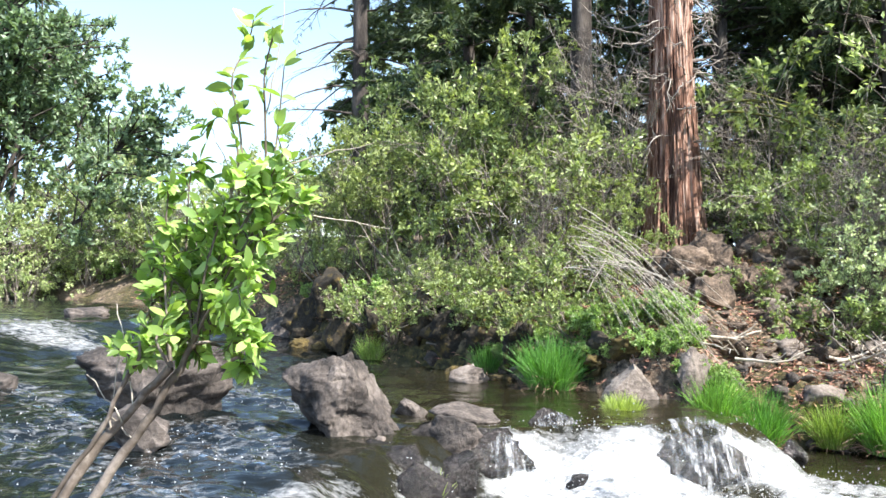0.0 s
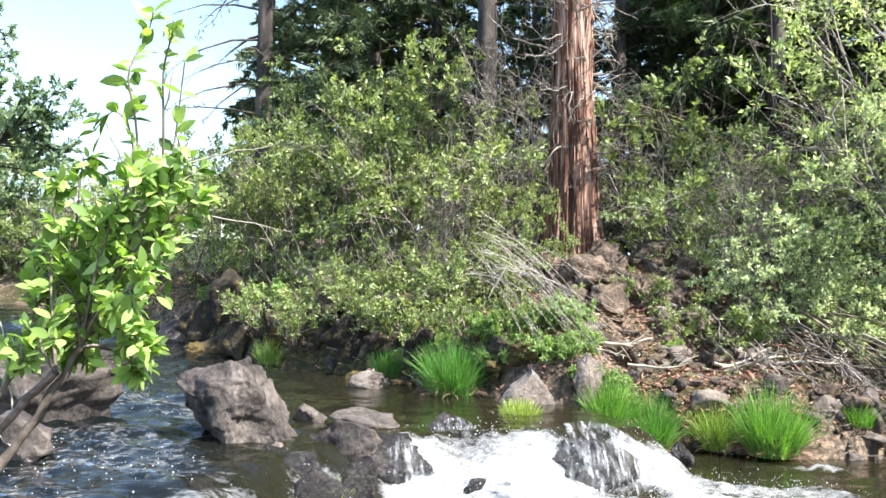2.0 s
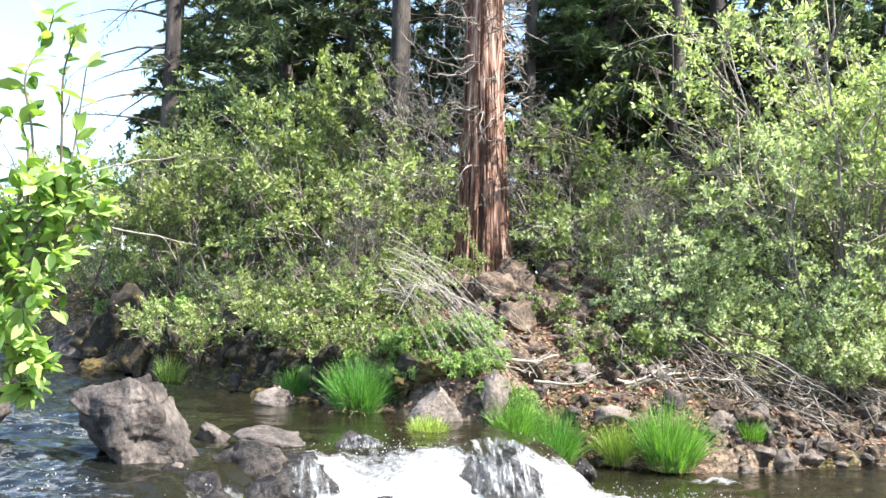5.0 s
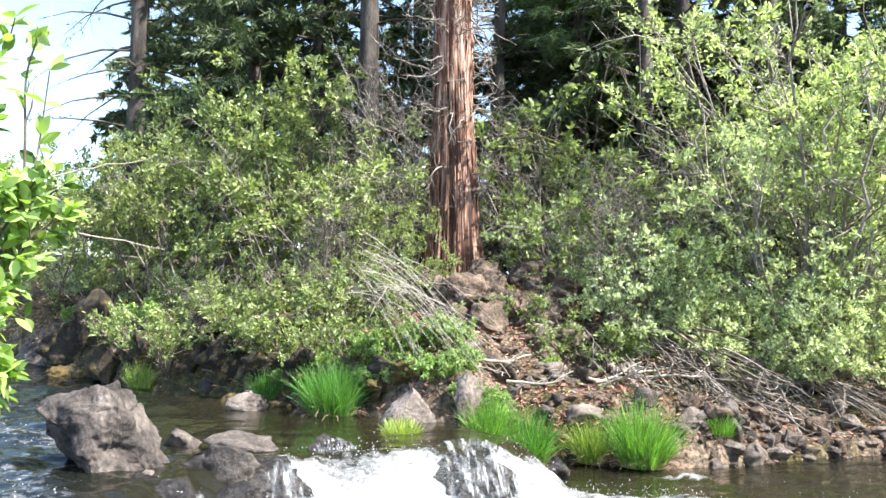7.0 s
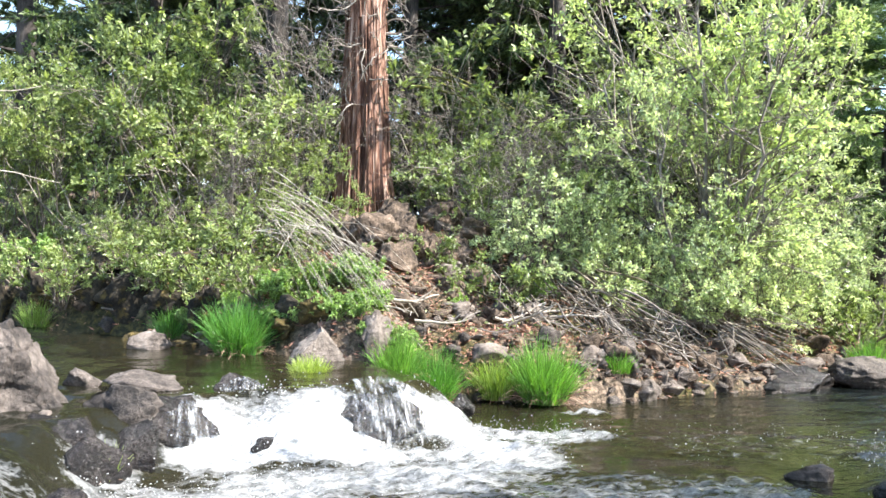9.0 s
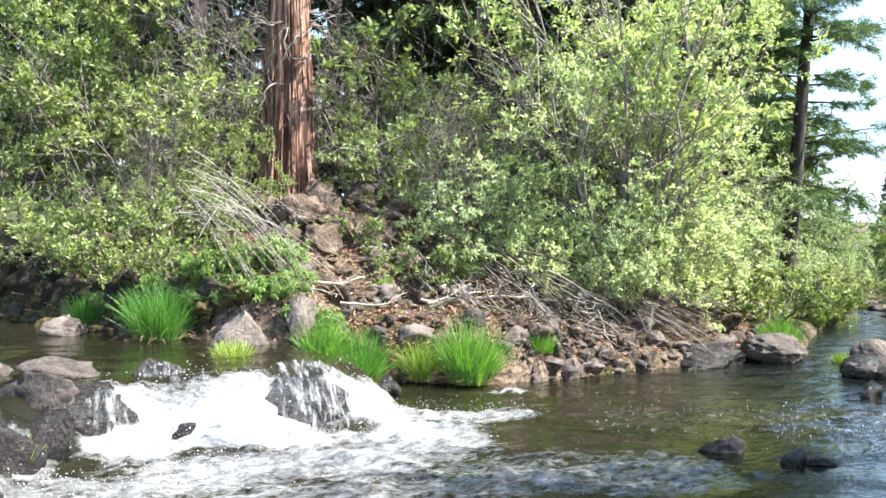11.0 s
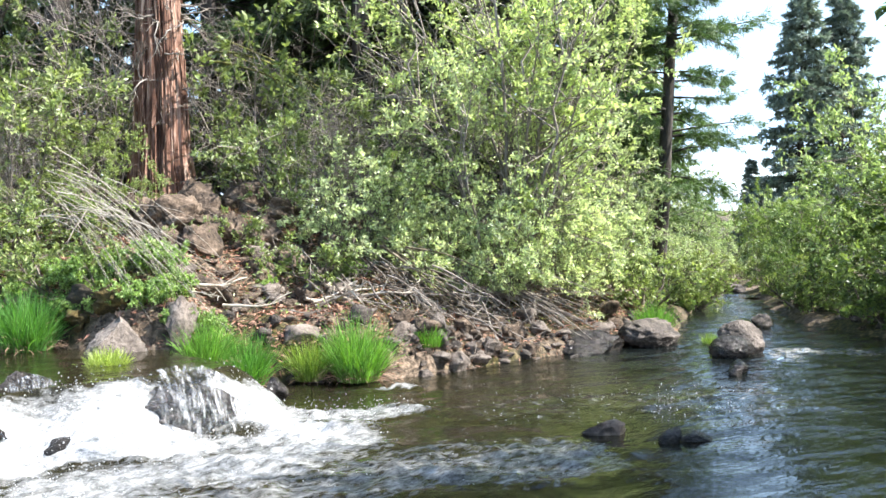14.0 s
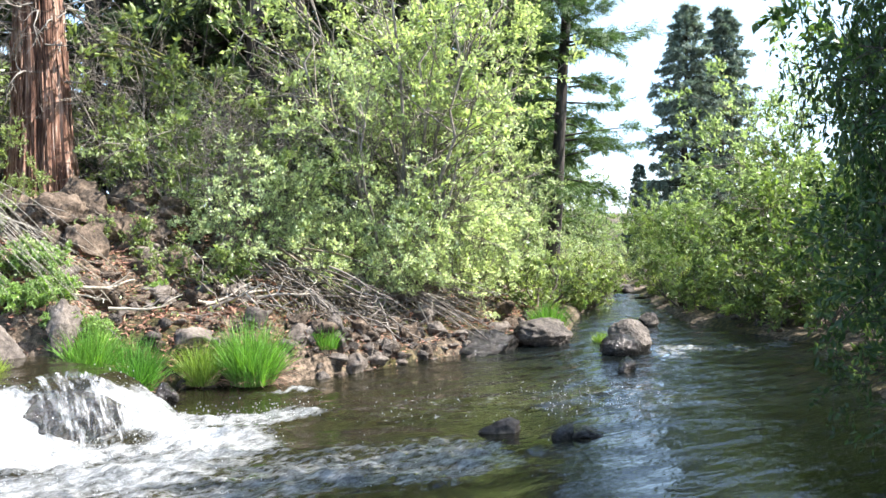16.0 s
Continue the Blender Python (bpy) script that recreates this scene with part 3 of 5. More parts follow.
rock(-0.84, 6.55, 0.11, 0.93, 0.93, 11, M_ROCK, "large angular grey-brown boulder standing in the rapids", 0.85, 0, (0.0, 0), 6, 3, lumps=0.24,
     planes=(((-0.33, -0.2, 0.92), 0.5), ((-0.2, -1, 0.25), 0.45), ((0.9, -0.2, 0.4), 0.52), ((-0.8, -0.3, -0.62), 0.36), ((0.6, -0.8, -0.1), 0.55), ((-1, 0.1, 0.15), 0.72), ((0.3, -0.75, 0.6), 0.62)))
rock(-0.60, 6.60, 0.12, 0.52, 0.84, 111, M_ROCK, "broken block split from the large boulder", 0.9, 0, (-0.12, 0), 5, 3, lumps=0.26,
     planes=(((0.8, -0.3, 0.6), 0.38), ((0.2, -1, 0.3), 0.5), ((-0.7, -0.2, 0.7), 0.5), ((1, 0.1, -0.1), 0.6)))
rock(-0.42, 6.35, 0.12, 0.36, 0.36, 112, M_TANROCK, "small tan stone wedged below the large boulder", 0.8, 30, (0, 0), 4, 9)
rock(-2.61, 7.37, 0.34, 1.46, 0.79, 12, M_ROCK, "broad dark boulder among the upper rapids", 0.7, 0, (0, 0), 5)
rock(-0.29, 7.51, 0.40, 0.30, 0.22, 13, M_ROCK, "small grey stone beside the large boulder")
rock(0.18, 7.14, 0.40, 0.60, 0.21, 14, M_ROCK, "flat grey stone above the falls", 0.7)
rock(0.07, 6.45, 0.30, 0.63, 0.32, 15, M_ROCK, "damp brown stone above the falls", 0.7)
rock(0.44, 6.42, 0.05, 0.72, 0.46, 67, M_WETROCK, "wet black boulder beside the falls", 0.8, 0, (0, 0), 5, 7, lumps=0.2)
rock(-0.28, 6.05, 0.10, 0.42, 0.36, 17, M_WETROCK, "wet dark stone at the foot of the boulder", 0.8)
rock(0.96, 7.02, 0.20, 0.52, 0.38, 18, M_WETROCK, "wet stone with water pouring round it", 0.7)
rock(2.00, 6.64, -0.10, 1.02, 0.50, 19, M_WETROCK, "rounded black rock under the falling water", 0.75, 0, (0, 0), 5, 0, "boulder", "", 0.10)
rock(1.13, 6.48, -0.05, 0.34, 0.23, 20, M_WETROCK, "small black stone in the white water", 0.8)
rock(3.08, 7.29, -0.02, 0.26, 0.30, 21, M_WETROCK, "wet dark stone at the end of the falls", 0.8)
rock(0.31, 9.90, 0.38, 0.47, 0.29, 22, M_TANROCK, "pale pointed stone in the calm pool", 0.7)
rock(1.94, 8.55, 0.34, 0.56, 0.46, 23, M_TANROCK, "pale triangular stone at the pool edge", 0.5, 0, (0, 0.1), 5, 2, lumps=0.1,
     planes=(((-0.8, -0.1, 0.6), 0.35), ((0.8, -0.1, 0.5), 0.45), ((0.05, -1, 0.25), 0.4)))
rock(2.50, 8.45, 0.30, 0.32, 0.66, 24, M_TANROCK, "narrow upright slab leaning on the bank", 0.5, 0, (0.15, 0), 4, 12)
rock(-2.84, 14.4, 0.45, 0.72, 0.55, 25, M_ROCK, "grey boulder at the far bank", 0.8)
rock(-2.18, 13.7, 0.45, 1.07, 0.97, 26, M_MOSSROCK, "mossy dark boulder at the far bank", 0.8, 0, (0, 0), 5)
rock(-1.89, 13.4, 1.15, 0.54, 0.70, 27, M_MOSSROCK, "mossy brown stump-like stone on the bank", 0.9)
rock(-6.52, 15.0, 0.90, 0.75, 0.28, 28, M_ROCK, "low flat stone in the upper rapids", 0.8)
rock(-4.55, 8.5, 0.50, 0.30, 0.27, 29, M_ROCK, "small stone in the upper rapids", 0.8)
rock(-2.27, 6.06, 0.36, 0.52, 0.40, 30, M_ROCK, "grey stone in front of the broad boulder", 0.7)
rock(3.17, 9.14, 0.84, 0.62, 0.36, 31, M_LEDGE, "brown slanting slab of stone on the bank", 0.6, -25, (-0.35, 0), 5, 8, lumps=0.3, planes=(((0.5, -0.5, 0.7), 0.35), ((0.1, -1, 0.2), 0.4)))
for i, (x, y, w, h) in enumerate(((3.35, 10.35, 1.0, 0.62), (3.85, 10.15, 0.7, 0.62), (2.85, 10.75, 0.8, 0.55), (4.25, 10.35, 0.6, 0.5), (3.55, 10.95, 0.9, 0.7), (4.75, 10.8, 0.8, 0.5))):
    rock(x, y, gz(x, y) - 0.1, w, h, 132 + i, M_LEDGE, "jagged brown broken ledge below the cedar", 0.7, 35 * i, (0, 0), 5, 24, "ledge", "broken ledge below the cedar", 0.42)
rock(9.08, 7.79, -0.04, 1.12, 0.38, 34, M_ROCK, "long grey stone at the water's edge", 0.7, 15, (0, 0), 5, 3, lumps=0.09)
rock(9.47, 6.62, -0.06, 0.64, 0.47, 48, M_ROCK, "smooth rounded boulder out in the creek", 0.9, 0, (0, 0), 5, 2, lumps=0.07)
rock(9.10, 6.50, -0.06, 0.56, 0.33, 49, M_WETROCK, "dark wet boulder against a larger one", 0.9, 0, (0, 0), 5, 2, lumps=0.07)
rock(8.11, 5.79, -0.04, 0.52, 0.20, 37, M_WETROCK, "low wet stone just above the water", 0.5, 20)
rock(4.88, 4.70, -0.05, 0.38, 0.17, 38, M_ROCK, "small wet stone in the smooth water", 0.7)
rock(5.10, 4.25, -0.05, 0.20, 0.17, 39, M_WETROCK, "small wet black stone in the smooth water", 0.8)
rock(5.34, 4.17, -0.06, 0.34, 0.14, 40, M_WETROCK, "low wet black stone in the smooth water", 0.8)
rock(7.91, 7.80, -0.06, 1.10, 0.34, 73, M_WETROCK, "dark wet boulder under the far bank", 0.7, 0, (0, 0), 5, 9, lumps=0.2)
rock(12.29, 8.30, -0.05, 0.36, 0.25, 42, M_ROCK, "small dark stone by the shaded bank", 0.8)
rock(20.77, 15.0, -0.40, 0.8, 0.35, 43, M_ROCK, "far dark stone in the creek", 0.8)
rock(4.97, 8.07, 0.25, 0.45, 0.36, 44, M_TANROCK, "tan stone block on the bank", 0.8, 0, (0, 0), 4, 12)
rock(3.89, 8.38, 0.25, 0.55, 0.36, 45, M_TANROCK, "tan flat stone behind the sedge", 0.8, 0, (0, 0), 4, 12)

for i, (x, y, z, w, h) in enumerate(((-0.5, 6.15, 0.12, 0.44, 0.36), (-0.16, 5.85, 0.05, 0.46, 0.34), (-0.62, 5.7, 0.08, 0.34, 0.24), (0.12, 6.12, 0.12, 0.36, 0.30), (-0.3, 5.35, 0.0, 0.3, 0.2), (-0.95, 5.95, 0.16, 0.3, 0.2))):
    rock(x, y, z, w, h, 80 + i, M_WETROCK, "wet dark stone below the large boulder", 0.8, 50 * i, (0, 0), 4, 8, "boulder", "wet stones below the large boulder", 0.2)

# loose rubble along the far waterline
rng = np.random.default_rng(5)
PEBBLES = [rock_mesh("stone", 60 + i, (1, rng.uniform(0.6, 0.9), rng.uniform(0.35, 0.75)), (M_ROCK, M_TANROCK, M_LEDGE, M_TANROCK)[i % 4], 3, 18, 0.3) for i in range(12)]


SLABS = [rock_mesh("stone", 90 + i, (1, rng.uniform(0.6, 0.9), rng.uniform(0.3, 0.6)), (M_LEDGE, M_TANROCK, M_LEDGE)[i % 3], 3, 18, 0.3) for i in range(9)]


def stones(count, spots, group, lo=0.08, hi=0.26, kinds=PEBBLES):
    for _ in range(count):
        (ax, ay), (bx, by) = spots[rng.integers(len(spots))]
        u = rng.random()
        x, y = ax + (bx - ax) * u + rng.normal(0, 0.1), ay + (by - ay) * u + abs(rng.normal(0, 0.25))
        s = lo + (hi - lo) * rng.random() ** 1.5
        ob = new("stone", kinds[rng.integers(len(kinds))])
        ob.matrix_basis = pose(x, y, gz(x, y) - s * 0.12, rng.uniform(-15, 15), rng.uniform(-15, 15), rng.uniform(0, 360)) @ Matrix.Scale(s, 4)
        tagged(ob, "loose angular stone on the creek bank", "stone", group)


stones(110, [((4.6, 7.75), (7.6, 8.05)), ((4.6, 7.95), (7.6, 8.4)), ((7.5, 8.0), (9.5, 8.4)), ((5.0, 7.75), (6.4, 7.9))], "rubble along the far waterline", 0.10, 0.38)
stones(90, [((4.5, 7.7), (6.4, 7.72)), ((6.0, 7.75), (8.2, 7.85)), ((3.3, 8.2), (4.6, 7.8))], "rubble along the far waterline", 0.06, 0.2)
stones(34, [((2.4, 8.6), (4.4, 8.3)), ((3.0, 9.0), (4.6, 8.8))], "rubble along the far waterline", 0.1, 0.3)
stones(30, [((-3.2, 15.0), (-0.5, 11.6)), ((-0.5, 11.6), (1.6, 9.3))], "rubble below the cut bank", 0.1, 0.35)
stones(14, [((12.0, 5.6), (13.6, 7.5)), ((13.6, 7.5), (17.3, 11.3))], "stones along the shaded bank", 0.12, 0.3)

stones(108, [((2.6, 9.4), (5.2, 9.0)), ((2.8, 10.2), (5.2, 9.9)), ((3.0, 11.4), (5.4, 11.0))], "broken stones below the cedar", 0.12, 0.5, SLABS)

# mossy stones of the cut bank
for i, (x, y, w, h) in enumerate(((-2.0, 13.1, 0.8, 0.5), (-1.5, 12.6, 0.7, 0.6), (-0.9, 12.05, 0.8, 0.55), (-0.35, 11.6, 0.6, 0.5), (0.1, 11.15, 0.8, 0.6), (0.6, 10.7, 0.7, 0.5), (1.0, 10.25, 0.6, 0.6),
                                  (1.3, 9.85, 0.5, 0.35), (1.55, 9.35, 0.55, 0.32), (1.9, 9.1, 0.6, 0.36), (2.25, 8.95, 0.5, 0.32), (-0.1, 11.9, 0.7, 0.6), (0.8, 11.2, 0.6, 0.5))):
    rock(x, y, gz(x, y) - 0.12, w, h, 500 + i, M_MOSSROCK, "dark mossy stone in the cut bank", 0.8, 40 * i, (0, 0), 4, 10, "boulder", "mossy stones of the cut bank", 0.2)
for i, (x, y, w, h) in enumerate(((2.7, 9.5, 0.5, 0.4), (3.3, 9.9, 0.7, 0.5), (3.9, 9.7, 0.5, 0.35), (4.4, 9.9, 0.7, 0.45), (4.5, 11.6, 0.9, 0.5), (5.2, 10.2, 0.6, 0.4), (2.8, 11.3, 0.7, 0.5),
                                  (5.4, 12.2, 0.7, 0.4))):
    rock(x, y, gz(x, y) - 0.08, w, h, 530 + i, M_LEDGE, "broken brown stone on the slope below the cedar", 0.8, 55 * i, (0, 0), 4, 16, "boulder", "broken stones below the cedar", 0.32)


for i, (x, y, w, h) in enumerate(((2.02, 8.92, 0.42, 0.24), (1.72, 9.14, 0.36, 0.2), (0.72, 10.2, 0.44, 0.22), (0.2, 10.75, 0.4, 0.22), (-0.95, 12.0, 0.5, 0.3), (-1.9, 12.95, 0.4, 0.26), (-2.3, 13.2, 0.5, 0.3), (0.45, 10.95, 0.4, 0.28), (1.05, 10.15, 0.4, 0.3))):
    tagged(rock(x, y, gz(x, y) + 0.02, w, h, 570 + i, M_MOSS, "cushion of golden-brown moss on the cut bank", 0.8, 70 * i, (0, 0), 4, 0, "moss_cushion", "moss cushions of the cut bank", 0.34), category="moss")


# thin sheets of white water that run over the round rock, and thrown drops
def water_veil(x, y, z, a, b, c, seed, label):
    f, th = np.meshgrid(np.linspace(math.pi * 0.85, math.pi * 2.15, 60), np.linspace(0.05, 1.6, 40), indexing="ij")
    p = np.stack([np.cos(f) * np.sin(th), np.sin(f) * np.sin(th), np.cos(th)], -1).reshape(-1, 3)
    swell = 1 + 0.05 * fbm(np.stack([f.ravel() * 4, th.ravel() * 0.8, f.ravel() * 0], -1), 3, seed) + 0.05 * smooth(0.9, 1.6, th.ravel())
    v = p * swell[:, None] * (a, b, c) + (x, y, z)
    i = np.arange(59 * 40).reshape(59, 40)[:, :-1].ravel()
    me = make_mesh("water_veil", v, [np.stack([i, i + 40, i + 41, i + 1], -1)], M_VEIL)
    run = me.attributes.new("fall", "FLOAT_VECTOR", "POINT")
    run.data.foreach_set("vector", np.stack([np.cos(f).ravel() * np.sin(th).ravel() * 1.9, th.ravel(), np.full(f.size, seed * 1.0)], -1).ravel().astype(np.float32))
    tagged(new("water_veil", me), label, "water", kind="structure")


water_veil(2.05, 6.86, 0.0, 0.58, 0.45, 0.53, 41, "thin white water running over the round rock")
water_veil(0.96, 7.1, 0.2, 0.29, 0.23, 0.34, 42, "thin white water running over a wet stone")


def drops(count, seed, lines, lift, name, label):
    rng = np.random.default_rng(seed)
    soup = Soup()
    v = np.array([(1, 0, 0), (-1, 0, 0), (0, 1, 0), (0, -1, 0), (0, 0, 1), (0, 0, -1.0)])
    f = np.array([(0, 2, 4), (2, 1, 4), (1, 3, 4), (3, 0, 4), (2, 0, 5), (1, 2, 5), (3, 1, 5), (0, 3, 5)])
    for _ in range(count):
        a, b, c, d, wide, much = FALLS[rng.choice(lines)]
        line = np.array([a, b, c, d])
        p, _ = along(line, [rng.random()])
        px, py = p[0] + rng.normal(0, wide * 0.8, 2)
        w, _ = water_level(np.array([px]), np.array([py]))
        soup.add(v * rng.uniform(0.002, 0.007) * rng.uniform(0.6, 1.6, 3) + (px, py, w[0] + abs(rng.normal(lift * 0.3, lift))), f)
    tagged(new(name, soup.mesh(name, M_FOAM)), label, "water", kind="stuff")


drops(2600, 43, (0, 0, 0, 1, 1, 2, 3, 15), 0.06, "spray", "white drops thrown up by the falls")
# tiny white solids imitate sun sparkle on the ripples, with foam on the rapids
drops(900, 45, (3, 4, 13, 13, 13), 0.012, "foam_flecks", "white flecks put in as sun glints on the smooth water")
drops(700, 46, (8, 9, 10, 11), 0.02, "foam_flecks", "white flecks put in as glints and foam on the upper rapids")
water_veil(0.44, 6.62, 0.02, 0.40, 0.33, 0.46, 44, "thin splashing water over a black boulder")

# ---- plants ----
def spray(rng, pts, count, length, width, droop=0.0, spread=0.9, sunward=0.9, jitter=0.02, fine=False, up=0.15):
    """Leaves along a twig."""
    p, d = along(pts, rng.uniform(0.2, 1.0, count) ** 0.7)
    d = unit(d * 0.6 + rng.normal(0, spread * 0.6, (count, 3)) + np.array([0, 0, -droop]))
    n = unit(np.array([0, 0, up]) + SUNV * sunward + rng.normal(0, 0.5, (count, 3)))
    k = rng.uniform(0.65, 1.2, count)
    return leaf_blades(p + rng.normal(0, jitter, (count, 3)), d, n, length * k, width * k, rng.uniform(0.05, 0.35), fine)


def shrub_meshes(seed, high, wide, stems, branches, twigs, leaves, length, width, bare=0.0, low=0.25, leaf_mat=None, wood_mat=None, thick=0.014, fine=False, flat=0.35):
    """Stems with their twigs, and the foliage, of a bush of that height and half-width."""
    rng = np.random.default_rng(seed)
    crown, made = Soup(), []
    for s in range(stems):
        wood = Soup()
        a, out = rng.uniform(0, 2 * np.pi), math.sqrt(rng.random())
        top = np.array([math.cos(a) * wide * out, math.sin(a) * wide * out, high * rng.uniform(0.62, 1.0) * (1 - flat * out ** 2)])
        base = np.array([math.cos(a), math.sin(a), 0]) * 0.12 * wide * rng.random() + (0, 0, -0.1)
        u = np.linspace(0, 1, 8)[:, None]
        pts = base + (top - base) * u + np.array([math.cos(a), math.sin(a), 0]) * (np.sin(u * np.pi) * wide * 0.12 * out)
        pts[1:] += rng.normal(0, 0.03 * high, (7, 3)) * u[1:]
        wood.add(*tube(pts, np.linspace(thick * 1.3, thick * 0.3, 8), 4 if high < 2.5 else 5))
        for b in range(branches):
            p, d = along(pts, [low + (1 - low) * rng.random() ** 0.75])
            tilt = rng.normal(0, 1, 3) + np.array([math.cos(a), math.sin(a), 0.1]) * out
            bl = limb(rng, p[0], d[0] * 0.7 + unit(tilt) * 0.9, min(high, 5) * rng.uniform(0.14, 0.40), 3, 0.24, 0.03)
            wood.add(*tube(bl[[0, 2, 3]], (thick * 0.45, thick * 0.28, thick * 0.16), 3))
            full = rng.random() > bare
            for t in range(twigs):
                p, d = along(bl, [rng.uniform(0.6, 1.0)])
                tl = limb(rng, p[0], d[0] * 0.8 + rng.normal(0, 0.55, 3), min(high, 4.5) * rng.uniform(0.05, 0.11), 1, 0.25)
                if t % 3 == 0 or not full:
                    wood.add(*tube(tl, (thick * 0.2, thick * 0.09), 3))
                if full:
                    crown.add(*spray(rng, tl, leaves, length, width, jitter=0.02, fine=fine, sunward=0.6, spread=0.8))
        made.append(wood.mesh("stem", wood_mat or M_TWIG))
    return made, crown.mesh("foliage", leaf_mat or M_SHRUB, False) if crown.n else None


def shrub(name, meshes, label, category="bush", group=""):
    ob = thing(name, label, category, group)
    for me in meshes[0]:
        part("stem", me, ob)
    if meshes[1]:
        part("foliage", meshes[1], ob, kind="stuff")
    return ob


def spot(bearing, away):
    return away * math.sin(radians(bearing)), away * math.cos(radians(bearing))


def plant(ob, bearing, away, scale=1.0, turn=0.0, sink=0.05, tall=1.0, tip=0.0, first=[]):
    """Sets a copy of a plant on the ground; the pattern itself is used up first."""
    x, y = spot(bearing, away)
    m = pose(x, y, gz(x, y) - sink, tip, 0, turn) @ Matrix.Diagonal((scale, scale, scale * tall, 1))
    if ob.name in first:
        return copy_thing(ob, m)
    first.append(ob.name)
    ob.matrix_basis = m
    return ob


def conifer_meshes(seed, high, trunk_r, start, reach, whorls, per, twigs, needles, droop, needle=(0.12, 0.022), leaf_mat=None, dead=0.0, lean=(0, 0), sides=10, bark=None, low_bare=0.0, taper=0.85):
    """Trunk, dead limbs and needled boughs of a conifer."""
    rng = np.random.default_rng(seed)
    trunk, wood, crown = Soup(), Soup(), Soup()
    k = 16
    u = np.linspace(0, 1, k)
    axis_pts = np.stack([lean[0] * u * high + np.cumsum(rng.normal(0, 0.012, k)), lean[1] * u * high + np.cumsum(rng.normal(0, 0.012, k)), u * high - 0.2], -1)
    radii = trunk_r * (1 - u) ** 0.8 + 0.015 + trunk_r * 0.5 * np.exp(-u * high / 0.35)
    trunk.add(*tube(axis_pts, radii, sides))
    for w in range(whorls):
        f = start + (1 - start) * (w + rng.random() * 0.6) / whorls
        length = reach * (1 - (f - start) / (1 - start)) ** taper * rng.uniform(0.75, 1.1) + 0.12
        for b in range(per):
            p, _ = along(axis_pts, [min(f + rng.normal(0, 0.006), 0.995)])
            a = rng.uniform(0, 2 * np.pi)
            L = length * rng.uniform(0.7, 1.1)
            bl = limb(rng, p[0], (math.cos(a), math.sin(a), rng.uniform(0.05, 0.3)), L, 6, 0.07, -droop * rng.uniform(0.6, 1.3))
            wood.add(*tube(bl[::2], np.linspace(0.012 + 0.012 * L, 0.005, 4), 3))
            is_dead = rng.random() < dead or f < low_bare
            n_tw = int(twigs * (0.4 + 0.6 * L / reach)) + 2
            for t in range(n_tw):
                q, d = along(bl, [rng.uniform(0.18, 1.0)])
                side = unit(np.cross(d[0], (0, 0, 1))) * rng.choice((-1, 1))
                tl = limb(rng, q[0], d[0] * 0.7 + side * rng.uniform(0.5, 1.0) + (0, 0, rng.normal(0, 0.15)), L * rng.uniform(0.12, 0.3), 2, 0.12, -droop * 0.8)
                if is_dead:
                    wood.add(*tube(tl, (0.006, 0.005, 0.003), 3))
                if not is_dead:
                    crown.add(*spray(rng, tl, needles, needle[0], needle[1], droop=0.15, spread=0.6, jitter=0.03, sunward=0.2, fine=3))
    return [trunk.mesh("trunk", bark or M_BARK), wood.mesh("branchwork", M_BARK), crown.mesh("foliage", leaf_mat or M_NEEDLE, False) if crown.n else None]


def conifer(name, meshes, label, group=""):
    ob = thing(name, label, "tree", group)
    for n, me in zip(("trunk", "branchwork", "foliage"), meshes):
        if me:
            part(n, me, ob, kind="" if n == "trunk" else "stuff")
    return ob


# --- shrubs of the far bank ---
THICKET = "leafy bushes along the far bank"
bush_a = shrub("bush", shrub_meshes(101, 3.4, 1.7, 12, 6, 10, 11, 0.092, 0.046, 0.22, 0.36), "olive-green leafy bush with grey twigs on the bank", group=THICKET)
bush_b = shrub("bush", shrub_meshes(102, 3.0, 1.9, 12, 6, 10, 11, 0.09, 0.045, 0.28, 0.36, None, M_WOOD), "olive-green spreading bush with bare grey twigs", group=THICKET)
bush_c = shrub("bush", shrub_meshes(103, 2.6, 1.5, 10, 9, 6, 10, 0.085, 0.043, 0.5, 0.25, None, M_WOOD), "thin olive bush with many bare twigs", group=THICKET)
for b, at in ((bush_a, (2.2, 14.2, 1.12, 0)), (bush_b, (-1.2, 13.9, 0.95, 40)), (bush_a, (-4.5, 14.6, 0.75, 120)), (bush_b, (-7.4, 15.4, 0.72, 200)), (bush_a, (-10.2, 17.0, 0.7, 60)),
              (bush_b, (4.6, 13.6, 0.98, 90)), (bush_c, (6.8, 13.4, 1.0, 10)), (bush_a, (8.0, 15.2, 0.9, 250)), (bush_c, (9.2, 14.2, 0.85, 160)),
              (bush_c, (22.6, 14.2, 1.05, 75)), (bush_c, (25.0, 12.6, 0.85, 310)), (bush_c, (28.0, 12.4, 0.8, 20)), (bush_c, (21.8, 15.0, 1.55, 140)), (bush_c, (26.0, 15.8, 1.15, 80)),
              (bush_a, (0.4, 15.4, 0.95, 210)), (bush_b, (-6.0, 17.0, 0.8, 15)), (bush_a, (-12.6, 20.5, 0.7, 300)), (bush_b, (-15.0, 23.5, 0.75, 80))):
    plant(b, *at)

for b, at in ((bush_b, (-2.6, 12.9, 0.36, 15)), (bush_c, (0.4, 12.3, 0.42, 100)), (bush_b, (3.0, 12.4, 0.40, 220)), (bush_b, (7.6, 12.0, 0.36, 70)), (bush_c, (10.2, 11.4, 0.42, 160)),
              (bush_a, (11.8, 12.2, 0.36, 20))):
    plant(b, *at)

